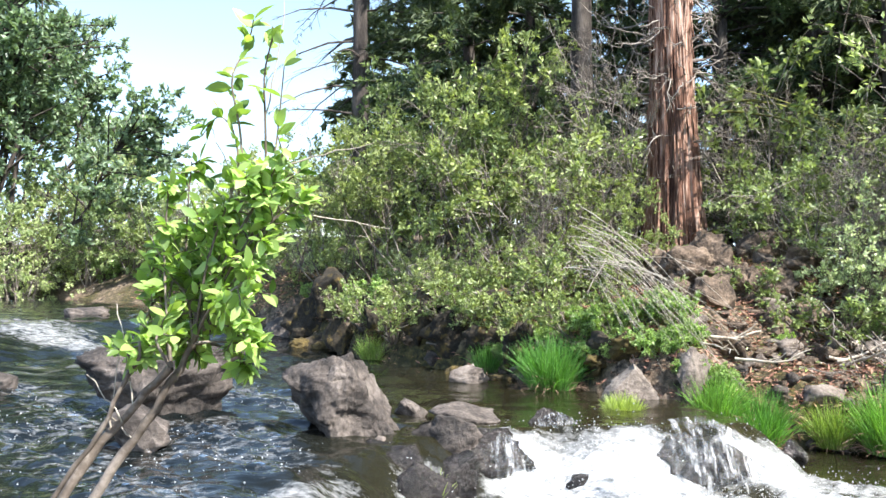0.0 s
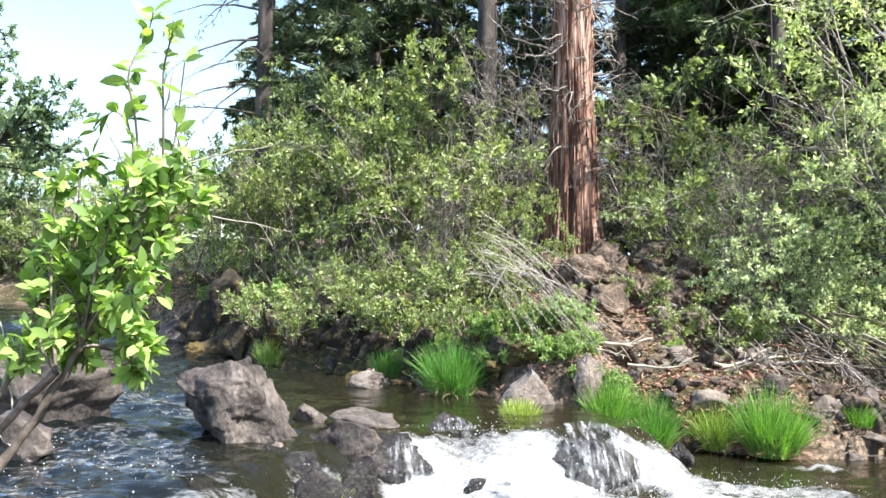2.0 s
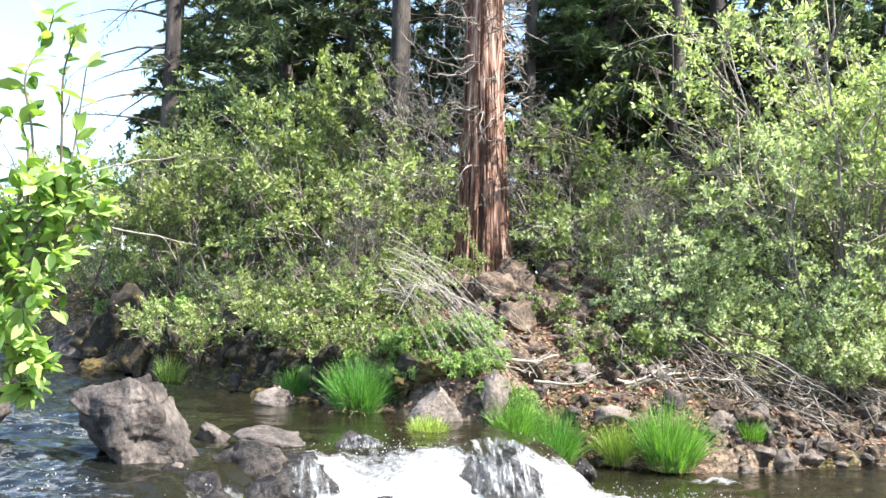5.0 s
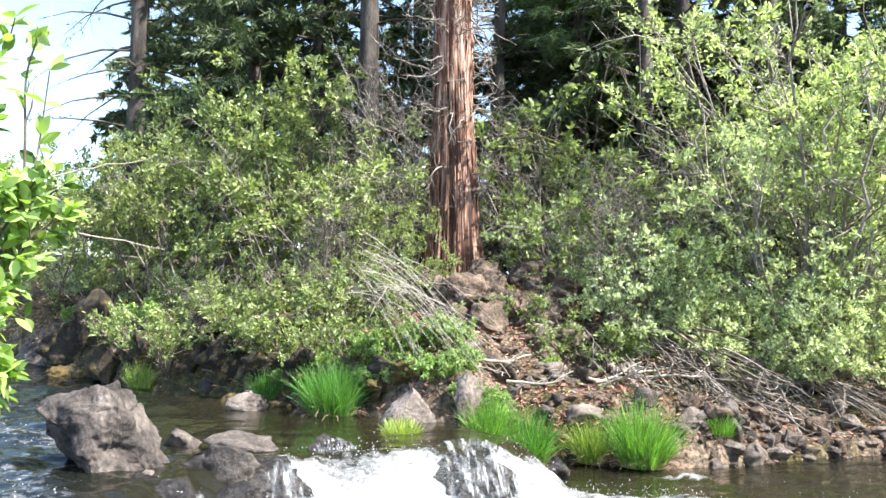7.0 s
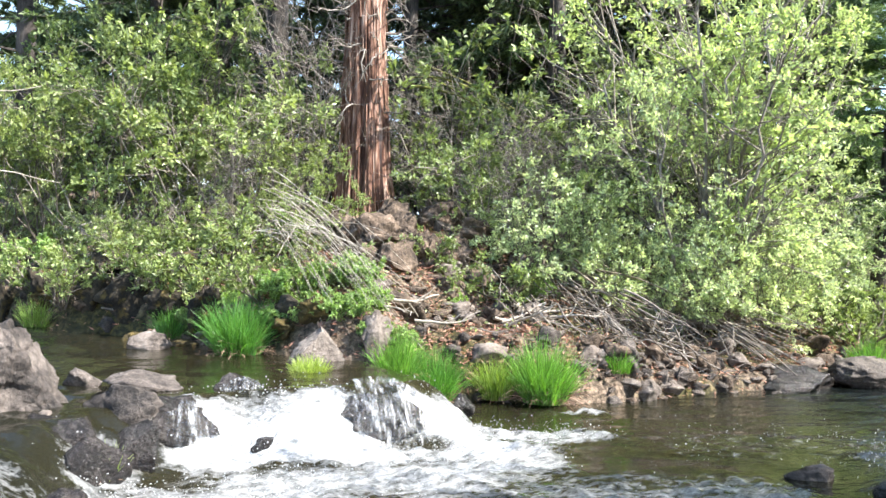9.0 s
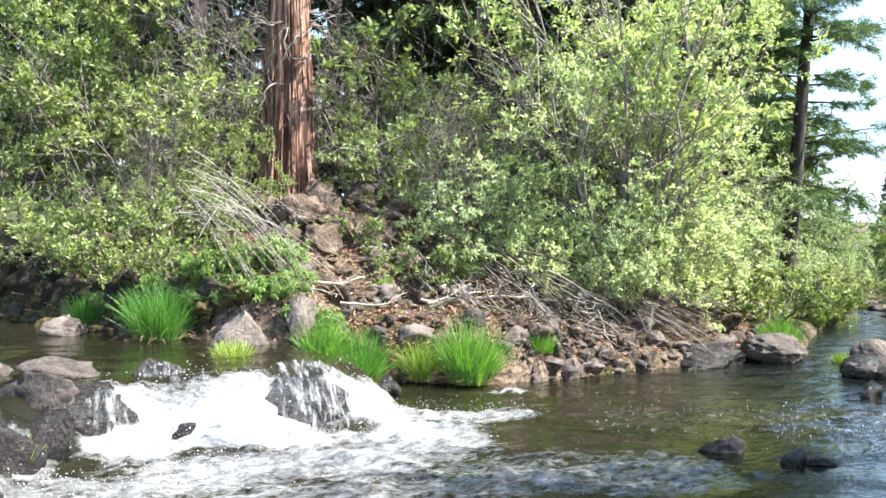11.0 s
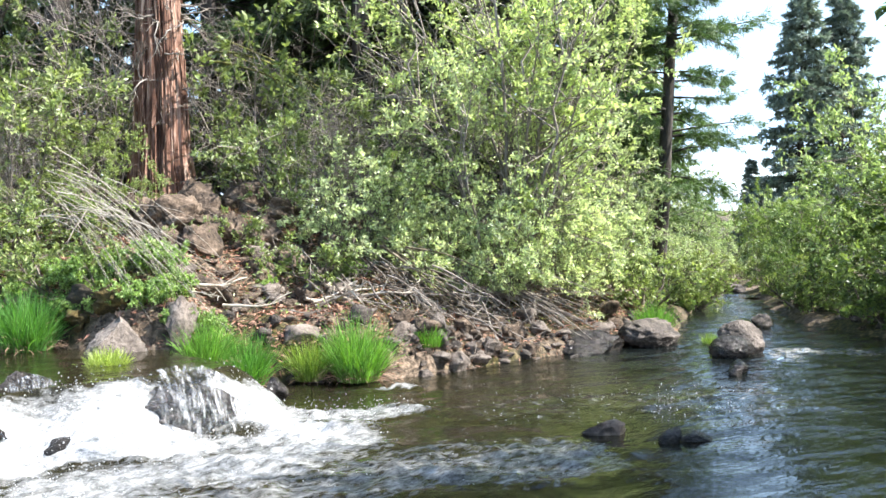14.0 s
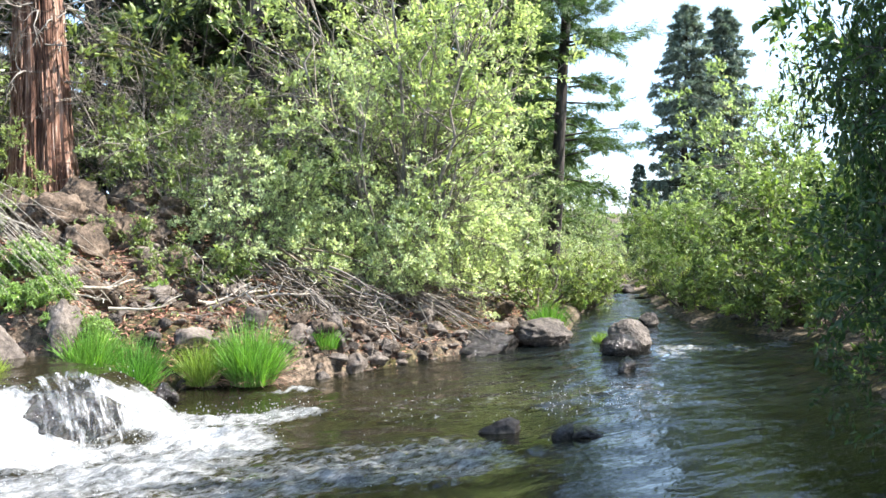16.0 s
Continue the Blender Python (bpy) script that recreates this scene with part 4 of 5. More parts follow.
OVERHANG = "low leafy plants over the cut bank"
low_a = shrub("shrub", shrub_meshes(111, 0.85, 0.62, 12, 8, 5, 8, 0.082, 0.046, 0.05, 0.15, M_BRIGHT), "low bright green leafy shrub on the bank", "shrub", OVERHANG)
low_b = shrub("shrub", shrub_meshes(112, 0.7, 0.66, 12, 8, 5, 6, 0.066, 0.034, 0.35, 0.15), "low dull green shrub with bare twigs", "shrub", OVERHANG)
# upstream stretch
for b, at in ((low_a, (-5.0, 13.0, 0.62, 0)), (low_a, (-6.8, 13.6, 0.55, 90)), (low_a, (-8.6, 15.2, 0.7, 10)), (low_a, (-27.5, 28.6, 1.5, 30)), (low_b, (-24.6, 27.4, 1.6, 200)),
              (low_a, (-21.8, 26.4, 1.5, 110)), (low_b, (-18.8, 25.0, 1.4, 300)), (low_a, (-16.0, 23.2, 1.3, 70)), (low_a, (-13.2, 19.6, 1.2, 160)), (low_b, (-5.2, 12.5, 0.6, 20)),
              (low_b, (-3.4, 11.9, 0.6, 120))):
    plant(b, *at)
# above the falls
for b, at in ((low_b, (5.2, 10.7, 0.6, 220)), (low_a, (7.4, 10.2, 0.55, 70)), (low_b, (9.6, 10.0, 0.6, 170)), (low_a, (11.6, 9.7, 0.55, 260)), (low_b, (13.4, 9.8, 0.5, 20)),
              (low_b, (12.4, 11.4, 0.5, 200)), (low_b, (9.0, 11.6, 0.7, 10)), (low_b, (6.4, 11.4, 0.7, 330)), (low_b, (3.4, 11.0, 0.5, 270)), (low_a, (5.0, 10.5, 0.42, 330)),
              (low_a, (6.4, 10.05, 0.35, 60)), (low_a, (9.8, 9.5, 0.42, 150)), (low_a, (11.4, 9.3, 0.38, 230)), (low_b, (1.6, 11.6, 0.6, 80)), (low_b, (-0.6, 12.2, 0.6, 140)), (low_b, (-2.2, 13.2, 0.55, 10)),
              (low_a, (8.4, 10.7, 0.5, 200)), (low_b, (4.2, 11.9, 0.7, 40)), (low_b, (0.6, 12.4, 0.7, 290)), (low_a, (2.4, 11.2, 0.45, 110)), (low_a, (-1.2, 12.1, 0.45, 70)), (low_a, (4.0, 10.6, 0.4, 160)), (low_a, (6.9, 10.0, 0.4, 250)), (low_a, (-3.2, 13.0, 0.5, 310)), (low_b, (0.9, 11.4, 0.45, 130))):
    plant(b, *at)
# below the cedar
for b, at in ((low_a, (15.2, 9.7, 0.85, 130)), (low_a, (16.5, 9.3, 0.75, 40, 0.12)), (low_a, (17.9, 9.15, 0.6, 210, 0.1)), (low_a, (13.8, 9.3, 0.75, 110, 0.2)), (low_a, (12.0, 9.6, 0.8, 20)), (low_a, (18.6, 9.0, 0.45, 300)), (low_a, (10.4, 9.9, 0.75, 70)), (low_a, (15.0, 9.1, 0.55, 250)), (low_a, (16.8, 8.95, 0.45, 10)),
              (low_b, (20.0, 10.9, 0.45, 30)), (low_a, (22.6, 10.4, 0.45, 80)), (low_b, (25.0, 10.6, 0.6, 0)),
              (low_a, (27.6, 10.8, 0.6, 190))):
    plant(b, *at)

# leafless grey bushes round the cedar
BARE_BUSH = "leafless grey bushes beside the cedar"
bare_bush = shrub("bush", shrub_meshes(113, 3.4, 0.95, 14, 13, 9, 1, 0.05, 0.03, 1.0, 0.15, None, M_WOOD, 0.013), "leafless tangle of grey dead twigs", group=BARE_BUSH)
for at in ((12.2, 14.2, 1.1, 0), (20.2, 14.6, 0.85, 220), (7.6, 12.6, 0.5, 200), (29.6, 13.6, 0.8, 60), (26.4, 12.6, 0.6, 10)):
    plant(bare_bush, *at)

# --- tall light-green alders and their skirts ---
ALDERS = "tall pale-green alders on the far bank"
alder_a = shrub("alder", shrub_meshes(121, 6.8, 2.0, 11, 10, 10, 12, 0.10, 0.048, 0.18, 0.22, M_ALDER, M_WOOD, 0.032), "tall pale-green many-stemmed alder", "tree", ALDERS)
alder_b = shrub("alder", shrub_meshes(122, 5.2, 1.8, 11, 9, 10, 12, 0.096, 0.046, 0.18, 0.15, M_PALE, M_WOOD, 0.028), "pale-green spreading alder over the bank", "tree", ALDERS)
for b, at in ((alder_a, (39.4, 12.8, 0.98, 0)), (alder_b, (38.0, 12.2, 0.78, 60)), (alder_a, (40.6, 14.0, 0.9, 130)), (alder_b, (42.2, 14.4, 0.85, 200)), (alder_a, (38.0, 16.0, 1.0, 280)), (alder_b, (45.0, 15.6, 0.7, 30)), (alder_b, (47.4, 19.5, 0.8, 110))):
    plant(b, *at)
SKIRT = "pale leafy bushes leaning over the water"
skirt = shrub("bush", shrub_meshes(123, 2.2, 1.5, 10, 7, 7, 10, 0.10, 0.05, 0.12, 0.25, M_PALE), "pale green leafy bush leaning over the creek", group=SKIRT)
for at in ((27.0, 11.2, 0.55, 330), (31.0, 11.4, 0.7, 0), (33.6, 11.3, 0.9, 70), (36.8, 11.4, 0.9, 150), (40.0, 11.9, 0.95, 220), (42.6, 12.8, 1.0, 300), (44.6, 13.8, 1.0, 30), (46.0, 15.4, 1.1, 110), (47.4, 17.4, 1.1, 190), (49.2, 15.6, 0.6, 90), (49.8, 18.5, 0.75, 10), (50.6, 22.0, 0.8, 200),
           (48.4, 20.6, 1.15, 260), (49.2, 24.5, 1.2, 330), (51.4, 26.5, 0.9, 50), (52.2, 31.0, 1.1, 140), (53.4, 34.0, 1.0, 20), (54.4, 38.0, 1.3, 60), (46.4, 20.5, 1.5, 80), (44.6, 16.6, 1.5, 170)):
    plant(skirt, *at)

for at in ((-7.6, 15.8, 0.85, 40), (-4.4, 15.2, 0.8, 130), (-10.4, 17.4, 0.9, 220), (-1.8, 14.4, 0.6, 300)):
    tagged(plant(skirt, *at), "pale yellow-green bush on the bank")

mid_bush = shrub("bush", shrub_meshes(125, 2.9, 1.35, 11, 9, 7, 10, 0.092, 0.045, 0.18, 0.10, M_PALE), "pale green leafy bush in front of the alders", group=SKIRT)
for at in ((29.4, 11.6, 0.62, 70), (32.2, 11.6, 0.8, 140), (35.6, 11.8, 0.9, 210), (38.8, 11.8, 0.95, 280), (42.0, 12.2, 1.0, 20), (44.4, 13.6, 1.0, 100)):
    plant(mid_bush, *at)

BANKSIDE = "low plants along the lower creek"
for i, (x, y) in enumerate(((13.4, 10.85), (14.1, 11.3), (15.0, 11.95), (16.0, 12.65), (17.2, 13.5), (10.0, 9.0), (11.0, 9.6), (12.0, 10.4), (13.2, 11.3), (14.6, 12.2), (16.2, 13.4), (18.0, 14.6), (20.0, 16.0), (22.5, 17.8), (13.2, 6.5), (13.8, 7.6), (14.6, 8.8), (15.8, 9.8), (17.4, 11.0), (19.2, 12.4),
                            (21.2, 14.0), (23.4, 15.8), (25.5, 17.6), (24.4, 18.6), (27.0, 19.8))):
    tagged(plant(low_b if i % 3 else low_a, math.degrees(math.atan2(x, y)), math.hypot(x, y), 0.55 + 0.15 * (i % 3), 47 * i), "low green plant at the water's edge", "shrub", BANKSIDE)

# --- right bank ---
RIGHT = "shaded bushes along the near bank"
EDGE = ((13.4, 6.6), (14.2, 7.8), (15.7, 9.2), (17.4, 10.5), (19.3, 12.0), (21.4, 13.6), (24.2, 15.5), (27.6, 17.8), (32.2, 21.0), (38.4, 25.0))
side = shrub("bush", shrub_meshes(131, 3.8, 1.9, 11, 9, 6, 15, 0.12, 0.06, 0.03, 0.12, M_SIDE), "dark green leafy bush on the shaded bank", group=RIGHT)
for at in ((66.5, 14.8, 0.85, 0), (63.8, 18.6, 0.9, 60), (69.5, 12.4, 0.85, 140), (61.2, 23.5, 0.9, 210), (59.0, 30.0, 0.95, 290), (57.2, 38.0, 1.1, 30), (72.5, 10.4, 0.8, 100), (67.5, 19.5, 1.25, 250),
           (64.0, 26.0, 1.3, 320), (56.2, 50.0, 1.5, 90), (74.0, 15.5, 1.4, 10), (80.0, 11.5, 1.5, 300)):
    plant(side, *at)
for i, (x, y) in enumerate(EDGE):
    plant(side, math.degrees(math.atan2(x, y)), math.hypot(x, y), 0.38 + 0.045 * i, 67 * i, 0.2, 0.85)
lit = shrub("bush", shrub_meshes(132, 5.2, 1.7, 11, 12, 7, 15, 0.09, 0.045, 0.05, 0.25, M_ALDER), "sunlit yellow-green tree above the shaded bank", "tree")
plant(lit, 65.6, 17.0, 1.0, 0)
near_right = shrub("willow", shrub_meshes(133, 3.6, 1.25, 14, 11, 7, 10, 0.066, 0.030, 0.0, 0.06, M_SHADELEAF, M_BARK, 0.012), "dark shaded willow overhanging the near water")
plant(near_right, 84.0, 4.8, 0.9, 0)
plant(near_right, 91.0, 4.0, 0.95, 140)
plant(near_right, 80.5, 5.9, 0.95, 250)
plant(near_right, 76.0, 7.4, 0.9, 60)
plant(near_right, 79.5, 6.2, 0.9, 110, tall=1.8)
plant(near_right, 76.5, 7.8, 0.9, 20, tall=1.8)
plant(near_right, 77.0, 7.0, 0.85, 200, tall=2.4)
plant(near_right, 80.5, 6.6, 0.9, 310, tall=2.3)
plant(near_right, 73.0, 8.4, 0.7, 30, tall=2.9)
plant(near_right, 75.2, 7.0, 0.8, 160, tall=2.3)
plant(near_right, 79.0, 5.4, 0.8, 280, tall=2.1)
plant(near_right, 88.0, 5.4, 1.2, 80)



def overhanging_branch():
    """A long branch of the willow that reaches out over the viewer's side of the water."""
    rng = np.random.default_rng(88)
    u = np.linspace(0, 1, 14)[:, None]
    start, tip = np.array([4.4, 0.65, 2.35]), np.array([2.86, 1.42, 2.62])
    pts = start * (1 - u) + tip * u + np.array([0, 0, 0.22]) * np.sin(u * 3.14) + rng.normal(0, 0.008, (14, 3))
    twig, leaves = Soup(), Soup()
    twig.add(*tube(pts, np.linspace(0.008, 0.002, 14), 5))
    for w in np.linspace(0.4, 1.0, 10):
        q, d = along(pts, [w])
        for k in (-1, 1):
            side = limb(rng, q[0], d[0] * 0.7 + np.array([0.1, 0.3, 0.25]) * k + rng.normal(0, 0.25, 3), 0.12, 3, 0.15)
            twig.add(*tube(side, (0.002, 0.0016, 0.0014, 0.001), 3))
            leaves.add(*spray(rng, side, 4, 0.085, 0.030, spread=0.7, jitter=0.004, fine=True))
    back = near_right.matrix_basis.inverted()
    for name, me in (("branch", twig.mesh("branch", M_BARK)), ("foliage", leaves.mesh("foliage", M_SHADELEAF, False))):
        me.transform(back)
        part(name, me, near_right, kind="stuff" if name == "foliage" else "")


overhanging_branch()

# --- left: oak and its neighbours ---
oak = shrub("oak", shrub_meshes(141, 11.5, 4.6, 8, 34, 10, 13, 0.18, 0.095, 0.05, 0.48, M_OAK, M_BARK, 0.075), "dark spreading oak on the upstream bank", "tree")
plant(oak, -28.6, 28.0, 1.0, 0)
plant(oak, -30.6, 33.0, 1.25, 140)
plant(oak, -33.0, 28.0, 1.1, 250)
far_alder = shrub("bush", shrub_meshes(124, 5.2, 1.9, 11, 11, 5, 12, 0.15, 0.075, 0.15, 0.12, M_ALDER, M_WOOD, 0.028), "pale green bush on the upstream bank")
LEFT = "pale bushes on the upstream bank"
for at in ((-30.5, 25.6, 0.8, 30), (-27.4, 26.2, 0.82, 190), (-24.6, 30.0, 1.0, 250), (-21.6, 29.0, 0.95, 10), (-29.0, 29.8, 1.0, 0), (-26.4, 29.0, 0.95, 80), (-23.4, 26.4, 0.8, 150), (-20.8, 26.0, 0.75, 220), (-18.6, 25.6, 0.7, 300), (-15.6, 24.2, 0.7, 60)):
    tagged(plant(far_alder, *at), "pale green bush on the upstream bank", "bush", LEFT)
for at in ((57.4, 50.0, 1.0, 60), (59.4, 52.0, 1.05, 160), (50.6, 40.0, 1.0, 30), (51.8, 47.0, 0.9, 130), (52.6, 60.0, 0.9, 250), (53.4, 70.0, 0.9, 20), (53.0, 56.0, 0.55, 10), (54.6, 60.0, 0.65, 70), (56.6, 54.0, 1.1, 150), (51.4, 50.0, 1.0, 230), (-17.5, 46.0, 0.95, 0), (-14.0, 42.0, 0.9, 100), (-11.0, 38.0, 0.9, 200), (-8.8, 34.0, 0.9, 300), (-5.6, 30.0, 0.85, 40), (-3.0, 29.0, 0.8, 130)):
    tagged(plant(far_alder, *at), "distant pale tree along the creek", "tree", "distant pale trees")

# --- conifers ---
FIRS = "dark firs behind the thicket"
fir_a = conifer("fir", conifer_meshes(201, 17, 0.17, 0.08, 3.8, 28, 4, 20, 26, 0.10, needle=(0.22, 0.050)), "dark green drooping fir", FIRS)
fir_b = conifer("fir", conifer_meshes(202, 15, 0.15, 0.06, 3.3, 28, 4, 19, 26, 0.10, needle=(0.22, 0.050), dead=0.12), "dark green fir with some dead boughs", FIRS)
for b, at in ((fir_a, (1.8, 20.0, 1.0, 0)), (fir_b, (6.2, 19.4, 1.0, 70)), (fir_a, (4.2, 23.5, 1.05, 140)), (fir_b, (13.0, 20.5, 1.0, 210)), (fir_a, (24.0, 19.0, 0.95, 280)), (fir_b, (26.4, 16.8, 1.0, 20)),
              (fir_a, (27.8, 18.4, 1.0, 100)), (fir_b, (31.6, 17.6, 1.05, 170)), (fir_a, (36.4, 18.6, 1.0, 240)), (fir_b, (41.0, 18.6, 1.05, 310)), (fir_a, (-1.5, 25.5, 0.8, 60)), (fir_b, (22.4, 21.0, 1.0, 40)), (fir_b, (27.4, 17.0, 0.75, 120))):
    plant(b, *at)
# two firs added out of view, only to cast shade on the near bank
for at in ((111.0, 11.6, 0.9, 0), (104.0, 15.0, 0.9, 90)):
    tagged(plant(fir_a, *at), "unseen fir added to shade the near bank", group="firs shading the near bank")
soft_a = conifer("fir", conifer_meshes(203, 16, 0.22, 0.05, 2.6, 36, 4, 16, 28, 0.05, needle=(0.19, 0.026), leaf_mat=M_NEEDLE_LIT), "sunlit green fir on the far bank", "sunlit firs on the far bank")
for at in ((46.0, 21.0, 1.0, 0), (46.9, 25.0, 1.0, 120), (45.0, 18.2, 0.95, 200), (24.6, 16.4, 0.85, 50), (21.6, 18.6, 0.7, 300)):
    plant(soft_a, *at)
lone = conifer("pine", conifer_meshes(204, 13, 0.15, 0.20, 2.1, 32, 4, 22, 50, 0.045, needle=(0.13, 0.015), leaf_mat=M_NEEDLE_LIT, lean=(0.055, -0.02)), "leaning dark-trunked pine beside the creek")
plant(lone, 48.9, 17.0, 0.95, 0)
far_fir = conifer("fir", conifer_meshes(205, 19, 0.3, 0.05, 3.7, 62, 5, 11, 20, 0.06, needle=(0.42, 0.10), leaf_mat=M_HAZYNEEDLE, taper=0.5), "tall blue-green fir far down the creek", "far firs")
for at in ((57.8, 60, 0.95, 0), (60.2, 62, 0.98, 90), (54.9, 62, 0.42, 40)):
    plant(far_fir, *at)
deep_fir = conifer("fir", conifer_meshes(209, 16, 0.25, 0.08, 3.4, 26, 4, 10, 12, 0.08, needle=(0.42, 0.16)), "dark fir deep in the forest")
for i in range(14):
    b = -6 + i * 4.2 + random.uniform(-1, 1)
    if 15 < b < 23:
        continue
    tagged(plant(deep_fir, b, random.uniform(29, 42), random.uniform(0.75, 1.1), random.uniform(0, 360)), group="firs deep in the forest")
dead_pine = conifer("pine", conifer_meshes(206, 15, 0.235, 0.22, 3.2, 20, 3, 8, 10, 0.13, dead=0.95, lean=(0.005, 0)), "grey pine with drooping dead boughs")
plant(dead_pine, -5.9, 20.0, 1.0, 0)
dark_fir = conifer("fir", conifer_meshes(207, 15, 0.26, 0.12, 2.4, 24, 3, 9, 10, 0.1, dead=0.7), "dark bare-limbed fir behind the bushes")
plant(dark_fir, 9.7, 17.0, 1.0, 0)
BARE = "grey dying firs with bare limbs"
bare_fir = conifer("fir", conifer_meshes(208, 12, 0.20, 0.03, 1.7, 34, 4, 11, 8, 0.07, dead=0.85, bark=M_BARK), "grey dying fir with a tangle of bare limbs", BARE)
for at in ((29.0, 15.2, 1.0, 0), (31.4, 16.0, 1.0, 90), (36.6, 16.2, 1.1, 180), (18.6, 16.2, 0.9, 220)):
    plant(bare_fir, *at)


# --- the red cedar ---
def cedar():
    ob = thing("cedar", "big red-barked cedar with peeling fibrous bark", "tree")
    n, k, high = 150, 130, 14.0
    u = np.linspace(0, 1, k) ** 1.5
    a = np.linspace(0, 2 * np.pi, n, endpoint=False)
    U, A = np.meshgrid(u, a, indexing="ij")
    z = U * high
    r = 0.325 * (1 - U) ** 0.6 + 0.03 + 0.20 * np.exp(-z / 1.1)
    r = r * (1 + 0.10 * np.exp(-z / 0.8) * np.sin(A * 5 + 1.0) + 0.04 * np.sin(A * 3 + z * 0.3))
    q = np.stack([np.cos(A) * 9, np.sin(A) * 9, z * 0.28], -1).reshape(-1, 3)
    ridge = np.abs(fbm(q, 3, 4)).reshape(r.shape)
    q2 = np.stack([np.cos(A) * 22, np.sin(A) * 22, z * 0.5], -1).reshape(-1, 3)
    r = r + 0.11 * (0.35 - ridge) * (r / 0.4) + 0.03 * fbm(q2, 2, 8).reshape(r.shape) * (r / 0.4)
    v = np.stack([np.cos(A) * r - 0.016 * z, np.sin(A) * r, z - 0.15], -1).reshape(-1, 3)
    i = np.arange((k - 1) * n).reshape(k - 1, n)
    f = np.stack([i, np.roll(i, -1, 1), np.roll(i, -1, 1) + n, i + n], -1).reshape(-1, 4)
    part("trunk", make_mesh("trunk", v, [f], M_CEDAR, False), ob)
    rng = np.random.default_rng(9)
    strips = Soup()
    for _ in range(150):
        b, z0, L = rng.uniform(0, 2 * np.pi), rng.uniform(0, 7.5), rng.uniform(0.7, 2.4)
        s = np.linspace(0, 1, 7)
        zz = z0 + s * L
        rr = 0.325 * (1 - zz / high) ** 0.6 + 0.045 + 0.20 * np.exp(-zz / 1.1) + 0.012 * rng.random() + 0.05 * rng.random() * (np.abs(s - 0.5) * 2) ** 3
        bb = b + rng.normal(0, 0.03) * s
        w = rng.uniform(0.02, 0.06) * np.sin(np.pi * (0.1 + 0.85 * s))
        c = np.stack([np.cos(bb) * rr - 0.016 * zz, np.sin(bb) * rr, zz - 0.15], -1)
        t = np.stack([-np.sin(bb), np.cos(bb), bb * 0], -1) * w[:, None]
        o = np.stack([np.cos(bb), np.sin(bb), bb * 0], -1) * 0.012
        ring = np.stack([c - t, c + o, c + t, c - o], 1).reshape(-1, 3)
        j = np.arange(6)[:, None] * 4
        m4 = np.arange(4)[None]
        strips.add(ring, np.stack([j + m4, j + (m4 + 1) % 4, j + 4 + (m4 + 1) % 4, j + 4 + m4], -1).reshape(-1, 4))
    part("loose_bark", strips.mesh("loose_bark", M_CEDAR, False), ob, "loose fibrous strips of red bark", "stuff")
    twigs, boughs, leaves = Soup(), Soup(), Soup()
    for _ in range(330):
        z0, b = 1.6 + 7.0 * rng.random() ** 0.7, rng.uniform(0, 2 * np.pi)
        p = np.array([math.cos(b) * 0.33 - 0.016 * z0, math.sin(b) * 0.33, z0])
        L = rng.uniform(0.2, 1.1)
        bl = limb(rng, p, (math.cos(b), math.sin(b), rng.uniform(-0.3, 0.3)), L, 7, 0.34, -0.05)
        twigs.add(*tube(bl, np.linspace(0.016, 0.005, 8), 4))
        for _ in range(5):
            q, d = along(bl, [rng.uniform(0.25, 1)])
            twigs.add(*tube(limb(rng, q[0], d[0] + rng.normal(0, 0.8, 3), L * rng.uniform(0.15, 0.45), 4, 0.3), np.linspace(0.007, 0.003, 5), 3))
    for _ in range(46):
        z0, b = rng.uniform(6.5, 13.5), rng.uniform(0, 2 * np.pi)
        L = 2.6 * (1 - (z0 - 6.5) / 9)
        bl = limb(rng, (math.cos(b) * 0.2 - 0.016 * z0, math.sin(b) * 0.2, z0), (math.cos(b), math.sin(b), 0.1), L, 6, 0.1, -0.07)
        boughs.add(*tube(bl, np.linspace(0.04, 0.01, 7), 5))
        for _ in range(16):
            q, d = along(bl, [rng.uniform(0.2, 1)])
            tl = limb(rng, q[0], d[0] + rng.normal(0, 0.6, 3), L * 0.22, 3, 0.15, -0.1)
            boughs.add(*tube(tl, (0.008, 0.006, 0.005, 0.004), 3))
            leaves.add(*spray(rng, tl, 18, 0.13, 0.03, droop=0.2))
    part("dead_wood", twigs.mesh("dead_wood", M_WOOD), ob, "tangle of bare grey dead twigs", "stuff")
    part("branchwork", boughs.mesh("branchwork", M_BARK), ob, kind="stuff")
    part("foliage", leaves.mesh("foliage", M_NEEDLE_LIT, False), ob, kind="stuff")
    x, y = 3.76, 13.28
    ob.matrix_basis = pose(x, y, gz(x, y) - 0.05)


cedar()


